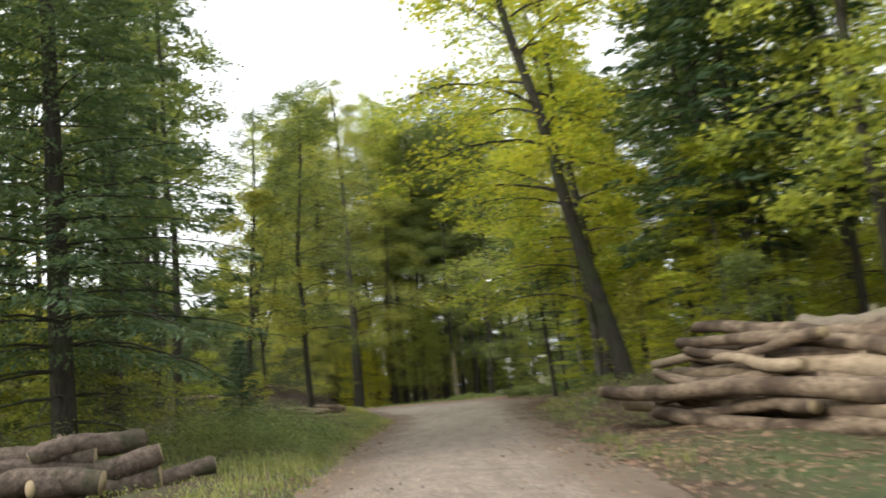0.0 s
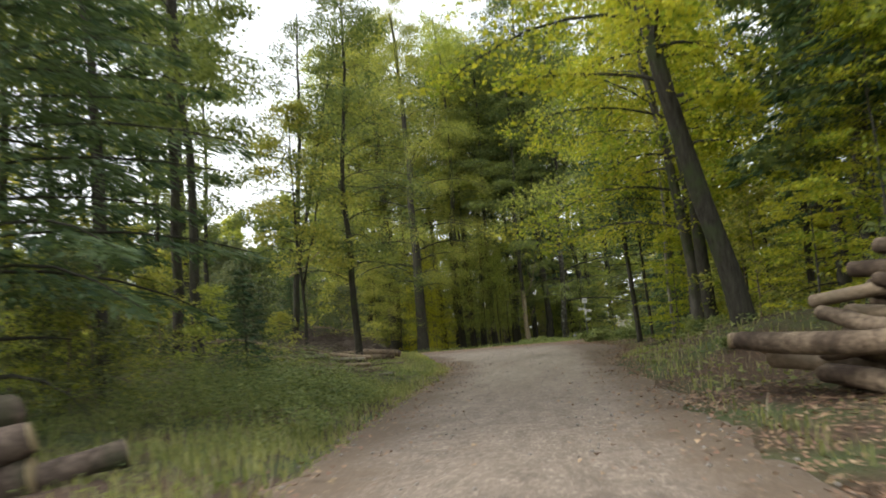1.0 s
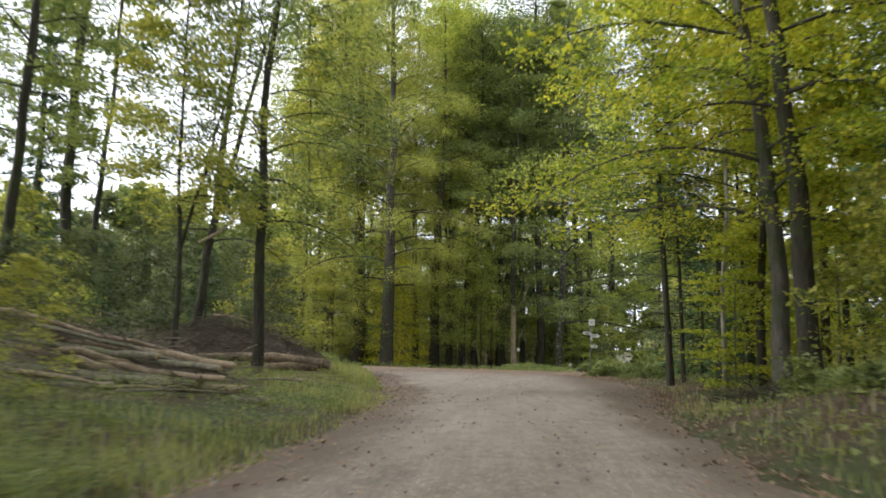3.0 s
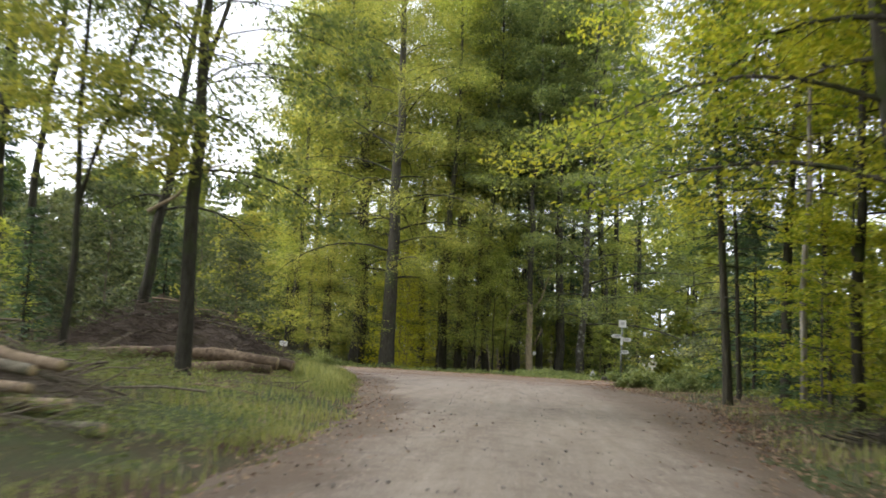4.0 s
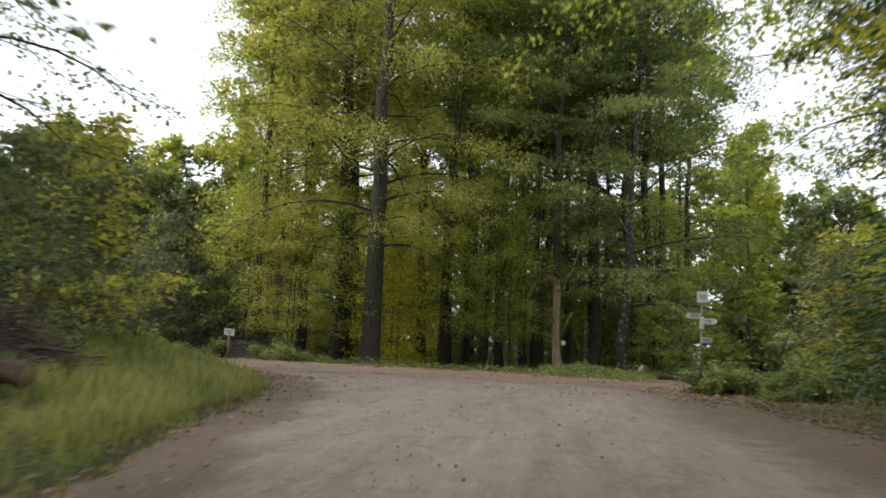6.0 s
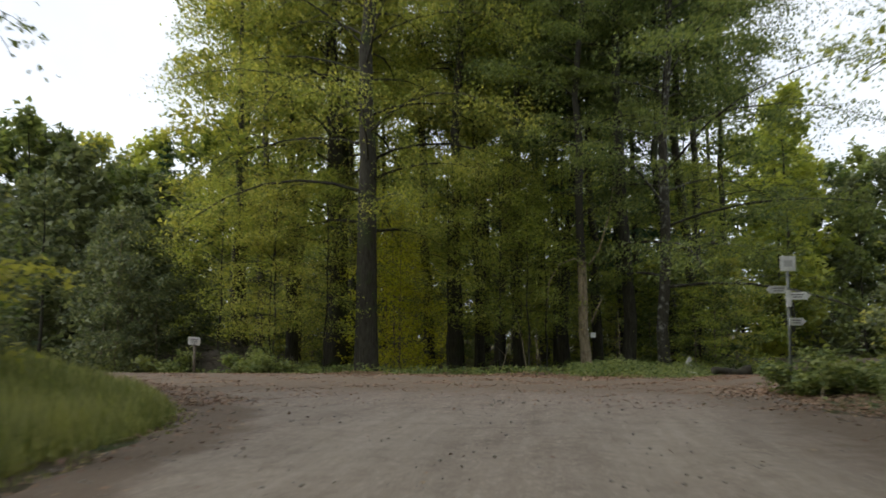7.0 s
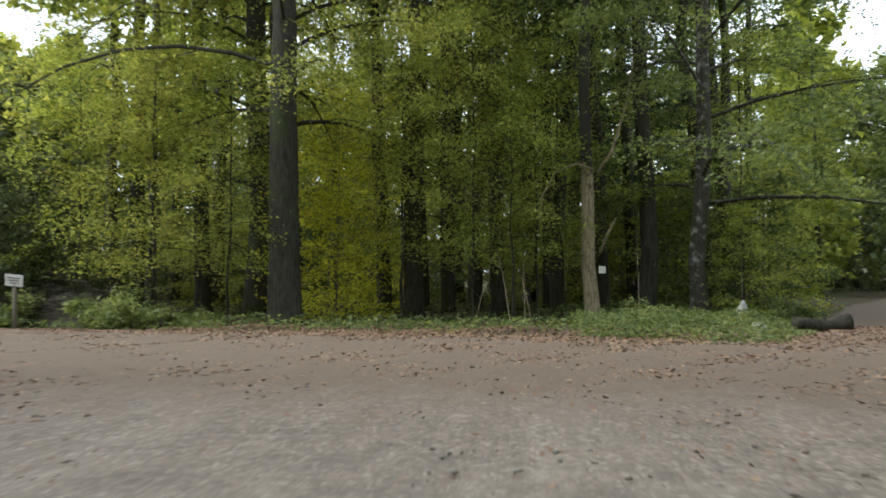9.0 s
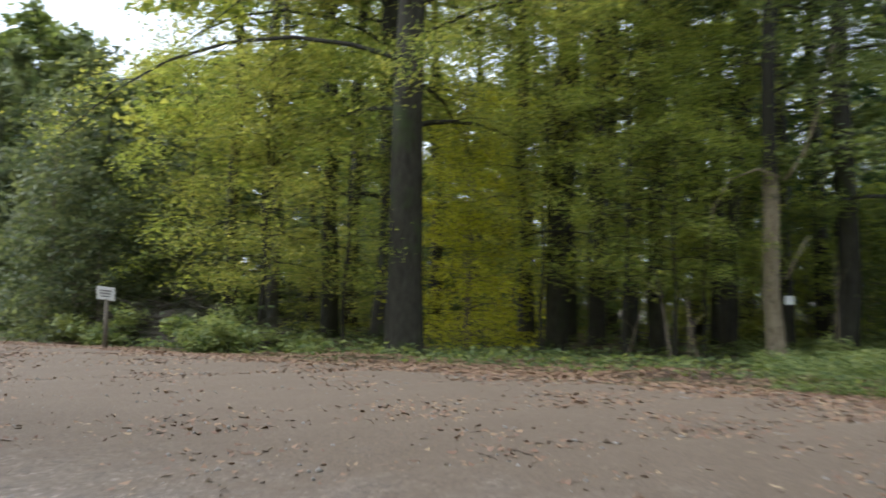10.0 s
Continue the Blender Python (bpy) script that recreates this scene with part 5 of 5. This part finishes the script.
sign = new("signpost")
sign.location = (4.72, 58.45, float(land(4.72, 58.45)))
rod("pole", (0, 0, -0.3), (0.03, 0, 2.66), 0.032, POLE_METAL, sign)
plate = box("top_plate", (0.30, 0.012, 0.30), (0.03, -0.045, 2.62), WHITE, sign, "white square plate", 0.0)
box("plate_mark", (0.16, 0.004, 0.13), (0, -0.009, 0), FAINT_BAR, plate, "", 0, 0.001)
arrow_board(sign, 2.10, 0.40, -1, 6)
arrow_board(sign, 1.97, 0.40, 1, -5)
arrow_board(sign, 1.46, 0.32, 1, 10)
box("bracket", (0.10, 0.05, 0.34), (0.02, -0.03, 1.92), WHITE, sign, "pale clamp block")
tagged(sign, "metal signpost with white direction boards in a bush", "signpost")

notice = new("notice_board")
notice.matrix_basis = pose(-12.3, 68.65, float(land(-12.3, 68.65)), 0, 0, 8)
rod("post", (0, 0.04, -0.3), (0, 0.04, 1.32), 0.05, POST_WOOD, notice)
nb = box("panel", (0.42, 0.02, 0.28), (0, -0.02, 1.20), WHITE, notice, "white weathered sheet")
nb.matrix_basis = pose(0, -0.02, 1.18, 12, 6, 0)
for k in range(3):
    box("lettering", (0.28 - 0.05 * k, 0.004, 0.025), (0, -0.013, 0.06 - 0.06 * k), GREY_BAR, nb, "", 0, 0.001)
tagged(notice, "small white notice on a wooden post by the road", "notice")

marker = new("marker_plate")
marker.location = (1.60, 74.72, float(land(1.60, 74.72)))
rod("bracket", (-0.14, 0.22, 1.5), (0.0, 0.0, 1.5), 0.012, POST_WOOD, marker)
box("plate", (0.2, 0.012, 0.2), (0, -0.01, 1.5), WHITE, marker, "small white square plate")
tagged(marker, "small white square marker fixed to the pale trunk", "marker")


def boulder(x, y, size, seed, label):
    rng = np.random.default_rng(seed)
    bm = bmesh.new()
    bmesh.ops.create_icosphere(bm, subdivisions=3, radius=1)
    for v in bm.verts:
        n = noise.noise(v.co * 1.6 + Vector((seed, 0, 0)))
        v.co *= 1 + 0.28 * n
        v.co.x, v.co.y, v.co.z = v.co.x * size[0], v.co.y * size[1], v.co.z * size[2]
    for f in bm.faces:
        f.smooth = True
    me = bpy.data.meshes.new("boulder")
    bm.to_mesh(me)
    bm.free()
    me.materials.append(STONE)
    ob = new("boulder", me)
    ob.location = (x, y, float(land(x, y)) + size[2] * 0.7)
    return tagged(ob, label, "stone", "junction stones")


boulder(4.88, 72.3, (0.15, 0.13, 0.40), 3, "upright pale stone in the verge plants")
boulder(4.72, 72.4, (0.13, 0.12, 0.13), 5, "small pale stone beside the upright one")
boulder(4.5, 69.4, (0.2, 0.16, 0.14), 8, "pale stone at the branch road")


# ---------------------------------------------------------------- grass, herbs, litter, loose stones
def spots(n, x0, x1, y0, y1, rng, weight, heaps=True):
    x, y = rng.uniform(x0, x1, n), rng.uniform(y0, y1, n)
    d = road_distance(x, y)
    ok = rng.random(n) < weight(x, y, d) * (clear_of_heaps(x, y) if heaps else 1)
    return x[ok], y[ok], d[ok]


def clear_of_heaps(x, y):
    """Nothing tall grows on the heaps and logs or right before them."""
    a = (x > -13.5) & (x < -2.8) & (y > 28.4) & (y < 34.6)
    c = (x > -10) & (x < -4.4) & (y > 40.2) & (y < 43.4)
    e = (x > -9) & (x < -3.4) & (y > 9.5) & (y < 14.6)
    f = (x > 3) & (x < 8) & (y > 9) & (y < 19.2)
    return np.where(a, 0.3, 1.0) * np.where(c | e, 0.5, np.where(f, 0.25, 1.0))


def clumpy(x, y, s=0.8):
    return np.clip(0.55 + 0.4 * ripple(x, y, s, 3.0), 0.05, 1)


def grass(name, seed, n, area, weight, tall, mat, label):
    rng = np.random.default_rng(seed)
    x, y, d = spots(n, *area, rng, weight)
    m = len(x)
    h = tall * rng.uniform(0.45, 1.15, m) * np.clip(0.35 + d, 0.3, 1.0) * np.where(clear_of_heaps(x, y) < 1, 0.4, 1.0)
    a, lean = rng.uniform(0, 2 * np.pi, m), rng.uniform(0.1, 0.55, m)
    root = np.stack([x, y, land(x, y) - 0.02], -1)
    side = np.stack([-np.sin(a), np.cos(a), np.zeros(m)], -1) * (0.006 + 0.008 * rng.random(m))[:, None]
    mid = root + np.stack([np.cos(a) * lean * h * 0.35, np.sin(a) * lean * h * 0.35, h * 0.62], -1)
    tip = root + np.stack([np.cos(a) * lean * h * 1.1, np.sin(a) * lean * h * 1.1, h * (1 - 0.35 * lean)], -1)
    v = np.stack([root - side, root + side, mid + side * 0.7, mid - side * 0.7, tip], 1).reshape(-1, 3)
    b = np.arange(m, dtype=np.int32)[:, None] * 5
    me = mesh_from(name, v, b + np.array([0, 1, 2, 3]), b + np.array([3, 2, 4]))
    me.materials.append(mat)
    return tagged(new(name, me), label, "grass", kind="stuff")


def herbs(name, seed, n, area, weight, tall, size, mat, label):
    rng = np.random.default_rng(seed)
    x, y, d = spots(n, *area, rng, weight)
    m = len(x)
    c = np.stack([x, y, land(x, y) + tall * (0.4 + 0.6 * clumpy(x, y, 1.3)) * np.clip(0.2 + 0.5 * d, 0.12, 1) * rng.uniform(0.05, 1.0, m) ** 0.7 * np.where(clear_of_heaps(x, y) < 1, 0.35, 1.0)], -1)
    me = leaves_mesh(name, c, size, rng, 0.6, 0.15, 0.6, True)
    me.materials.append(mat)
    return tagged(new(name, me), label, "undergrowth", kind="stuff")


LEFT, RIGHT, FAR = (-11, -1.5, 6, 58), (2.2, 12, 10, 60), (-26, 12, 62, 84)
grass("verge_grass", 71, 105000, LEFT, lambda x, y, d: (d > -0.15) * np.exp(-np.maximum(d, 0) / 3.2) * clumpy(x, y), 0.27, GRASS, "long green grass on the road verge")
grass("tall_grass", 72, 120000, (-13, -2.4, 41.6, 63), lambda x, y, d: (d > 0.15) * np.exp(-np.maximum(d, 0) / 2.0) * (0.35 + 0.65 * smooth01(y, 42, 45)) , 0.5, GRASS, "tall bright grass at the bend")
grass("bank_grass", 73, 48000, RIGHT, lambda x, y, d: (d > 0.3) * np.exp(-np.maximum(d, 0) / 2.2) * clumpy(x, y) * (0.7 - 0.62 * smooth01(y, 32, 38)), 0.26, GRASS, "short green grass on the bank")
grass("dry_grass", 74, 14000, (-9, 9, 8, 60), lambda x, y, d: (d > 0.1) * np.exp(-np.maximum(d, 0) / 2.0) * clumpy(y, x), 0.34, STRAW, "dry yellow grass stalks on the verges")
grass("junction_grass", 75, 18000, FAR, lambda x, y, d: (d > 0.1) * np.exp(-np.maximum(d, 0) / 1.6) * clumpy(x, y) * (0.25 + 0.75 * smooth01(x, -1, 2)), 0.24, GRASS, "green grass along the junction")
herbs("verge_herbs", 76, 190000, (-14, -2.2, 8, 58), lambda x, y, d: (d > 0.5) * np.exp(-np.maximum(d - 3, 0) / 5) * clumpy(x, y, 0.6), 0.36, 0.046, HERB, "leafy green weeds on the verge")
herbs("tall_weeds", 83, 220000, (-9, -2.4, 13, 36), lambda x, y, d: (d > 0.4) * (1 - smooth01(y, 29, 35)) * np.clip(ripple(x, y, 0.6, 9.0) + 0.45, 0, 1) * np.exp(-np.maximum(d - 2.5, 0) / 2.5), 1.15, 0.045, HERB, "tall soft weeds in clumps on the verge")
herbs("bend_weeds", 85, 190000, (-14, -2.8, 40, 64), lambda x, y, d: (d > 0.1) * np.exp(-np.maximum(d - 2.0, 0) / 2.5) * clumpy(x, y, 1.0), 0.5, 0.036, WEED, "bright yellow-green weeds at the bend")
herbs("heap_weeds", 88, 60000, (-12.5, -6.2, 34, 41), lambda x, y, d: clumpy(x, y, 0.9), 0.6, 0.045, HERB, "green weeds before the lying logs")
herbs("bank_herbs", 77, 40000, (3, 16, 18, 62), lambda x, y, d: (d > 0.5) * clumpy(x, y, 0.7) * 0.6 * (1 - 0.85 * smooth01(y, 29, 35) * (d < 2.4)), 0.4, 0.10, HERB, "green weeds on the wooded bank")
herbs("junction_herbs", 78, 50000, (-26, 0.5, 64, 90), lambda x, y, d: (d > 1.3) * np.exp(-np.maximum(d - 5, 0) / 8) * clumpy(x, y, 0.7), 0.35, 0.10, LEAF_DARK, "dark green plants under the junction trees")
herbs("corner_herbs", 82, 110000, (0.5, 10, 63, 88), lambda x, y, d: (d > 0.2) * np.exp(-np.maximum(d - 4, 0) / 8) * clumpy(x, y, 0.7), 0.5, 0.075, HERB, "lush green plants at the junction corner")


def litter_leaves(name, seed, n, area, weight, label):
    rng = np.random.default_rng(seed)
    x, y, d = spots(n, *area, rng, weight, False)
    z = np.where(d < 0, road_height(x, y) + 0.07, land(x, y) + 0.025)
    me = leaves_mesh(name, np.stack([x, y, z + 0.012 * rng.random(len(x))], -1), 0.055, rng, 0.22, 0.0, 0.7, True)
    me.materials.append(DEAD_LEAF)
    return tagged(new(name, me), label, "fallen leaves", kind="stuff")


litter_leaves("fallen_leaves", 79, 80000, (-6, 9, 6, 60), lambda x, y, d: np.exp(-np.abs(d + 0.1) / 0.55) * clumpy(x, y, 1.1) + (0.45 + 0.5 * smooth01(y, 32, 38)) * (d > 0) * (x > 0) * np.exp(-d / 3.5) + 0.003, "brown fallen leaves along the road's edges")
litter_leaves("fallen_leaves", 80, 210000, (-16, 9, 54, 74), lambda x, y, d: np.exp(-np.abs(d + 0.3) / 1.2) * clumpy(x, y, 1.1) + (0.45 * smooth01(y, 56, 61) + 0.5 * smooth01(y, 63, 69)) * clumpy(x, y, 0.5), "brown fallen leaves across the junction")


def pebbles(name, seed, n, area, label, size=(0.008, 0.028), mat=PEBBLE, edge=0.25):
    rng = np.random.default_rng(seed)
    x, y, d = spots(n, *area, rng, lambda x, y, d: (d < 0.1) * (edge + 0.75 * np.exp(-np.abs(d) / 0.6)))
    m = len(x)
    r = size[0] + (size[1] - size[0]) * rng.random(m) ** 3
    c = np.stack([x, y, road_height(x, y) + 0.075 - 0.1 * np.clip(d + 0.3, 0, 1)], -1)
    o = np.array([[1, 0, 0], [-1, 0, 0], [0, 1, 0], [0, -1, 0], [0, 0, 0.7], [0, 0, -0.7]], float)
    v = c[:, None] + o[None] * r[:, None, None] * rng.uniform(0.7, 1.3, (m, 6, 1))
    f = np.array([[0, 2, 4], [2, 1, 4], [1, 3, 4], [3, 0, 4], [2, 0, 5], [1, 2, 5], [3, 1, 5], [0, 3, 5]])
    me = mesh_from(name, v.reshape(-1, 3), None, (np.arange(m)[:, None, None] * 6 + f[None]).reshape(-1, 3))
    me.materials.append(mat)
    return tagged(new(name, me), label, "gravel", kind="stuff")


def chips(name, seed, n, area, label):
    """Splinters of bark and wood."""
    rng = np.random.default_rng(seed)
    x, y = rng.normal((area[0] + area[1]) / 2, (area[1] - area[0]) / 3, n), rng.uniform(area[2], area[3], n)
    a = rng.uniform(0, 6.28, n)
    along = np.stack([np.cos(a), np.sin(a), 0.15 * rng.normal(size=n)], -1)
    nrm = unit(rng.normal(size=(n, 3)) * 0.3 + [0, 0, 1])
    ln = rng.uniform(0.04, 0.14, n)
    v, q = leaf_quads(np.stack([x, y, land(x, y) + 0.03], -1), unit(along), nrm, ln, ln * 0.3, 0.15)
    me = mesh_from(name, v, q)
    me.materials.append(DEAD_LEAF)
    return tagged(new(name, me), label, "bark chips", kind="stuff")


chips("bark_chips", 83, 2000, (2.6, 5.4, 9, 19.5), "brown bark chips and splinters beside the stack")
pebbles("loose_stones", 81, 22000, (-10, 7, 8, 68), "loose pale stones on the gravel road")


pebbles("junction_stones", 84, 13000, (-12, 6, 54, 67), "loose stones scattered over the junction")


pebbles("soil_clods", 87, 4500, (-6, 7, 28, 58), "dark soil clods and bark along the road's edges", (0.008, 0.032), CLOD, 0.0)


def bare_stem(x, y, height, lean, seed, r=0.022):
    """A thin pale dead sapling."""
    rng = np.random.default_rng(seed)
    thing = new("bare_sapling")
    thing.location = (x, y, float(land(x, y)))
    tb = Tubes()
    pth = limb_path((0, 0, -0.2), rng.uniform(0, 6.28), 1.5 - lean, height, lean * 0.6, rng, 8)
    tb.add(pth, r * np.linspace(1, 0.35, 8), 6, 0.05, True, rng)
    for j in (3, 5):
        tb.add(limb_path(pth[j], rng.uniform(0, 6.28), 0.9, height * 0.25, 0.2, rng, 4), r * 0.4 * np.linspace(1, 0.3, 4), 4)
    child("stem", tb.mesh("stem"), BARK_PALE, thing)
    return tagged(thing, "thin pale bare sapling under the trees", "sapling", "bare saplings")


for i, (x, y, h, l) in enumerate([(-0.95, 73.6, 2.6, 0.12), (-0.6, 73.9, 2.1, 0.05), (-0.35, 73.5, 1.7, 0.1), (-2.1, 74.6, 2.2, 0.15), (2.6, 74.5, 3.0, 0.1)]):
    bare_stem(x, y, h, l, 90 + i)


def dead_branch(tree, pts, radii, seed):
    tb = Tubes()
    tb.add(np.array(pts), radii, 6, 0.06, True, np.random.default_rng(seed))
    return child("dead_branch", tb.mesh("dead_branch"), BARK_PALE, tree, "pale broken dead branch")


dead_branch(label_tree, [(0.0, -0.2, 4.4), (-0.5, -0.5, 4.55), (-1.1, -0.7, 4.3), (-1.5, -0.8, 3.6), (-1.6, -0.8, 2.6)], [0.035, 0.03, 0.025, 0.022, 0.018], 95)
dead_branch(label_tree, [(0.1, -0.2, 4.3), (0.5, -0.4, 4.9), (0.9, -0.5, 6.2), (1.1, -0.6, 7.4)], [0.045, 0.04, 0.03, 0.015], 96)
dead_branch(label_tree, [(0.15, -0.2, 2.0), (0.35, -0.25, 2.5), (0.6, -0.3, 3.0)], [0.04, 0.035, 0.02], 97)
dead_branch(fork_tree, [(0.1, 0, 4.6), (1.0, -0.3, 5.0), (2.1, -0.5, 5.9), (3.0, -0.6, 6.1)], [0.06, 0.05, 0.035, 0.015], 98)


def fallen_branch(x, y, turn, length, seed):
    """A dead branch with side twigs, lying in the grass."""
    rng = np.random.default_rng(seed)
    thing = new("fallen_branch")
    thing.matrix_basis = pose(x, y, float(land(x, y)) + 0.06, 0, 0, turn)
    tb = Tubes()
    pth = limb_path((0, 0, 0.02), 0.0, 0.12, length, 0.3, rng, 8)
    tb.add(pth, 0.022 * np.linspace(1, 0.35, 8), 6, 0.06, True, rng)
    for j in range(2, 7):
        tb.add(limb_path(pth[j], rng.choice([-1, 1]) * rng.uniform(0.4, 1.0), rng.uniform(0.1, 0.7), length * 0.32, 0.3, rng, 5), 0.010 * np.linspace(1, 0.3, 5), 4)
    child("wood", tb.mesh("wood"), LOG_STRIPPED if seed % 2 else TWIG, thing)
    return tagged(thing, "dead grey branch lying in the verge grass", "branch", "fallen branches")


for i, (x, y, a, l) in enumerate([(-5.6, 38.6, 12, 2.2), (-4.6, 38.0, 160, 1.6), (-6.6, 37.6, 40, 2.0), (-5.0, 36.8, -30, 1.4), (-5.4, 29.6, 5, 2.2), (-7.2, 29.0, 150, 1.8), (5.2, 44.6, 70, 1.2), (5.9, 45.8, -20, 1.0), (5.6, 42.2, 30, 1.4), (-5.2, 40.6, 60, 1.1)]):
    fallen_branch(x, y, a, l, 200 + i)
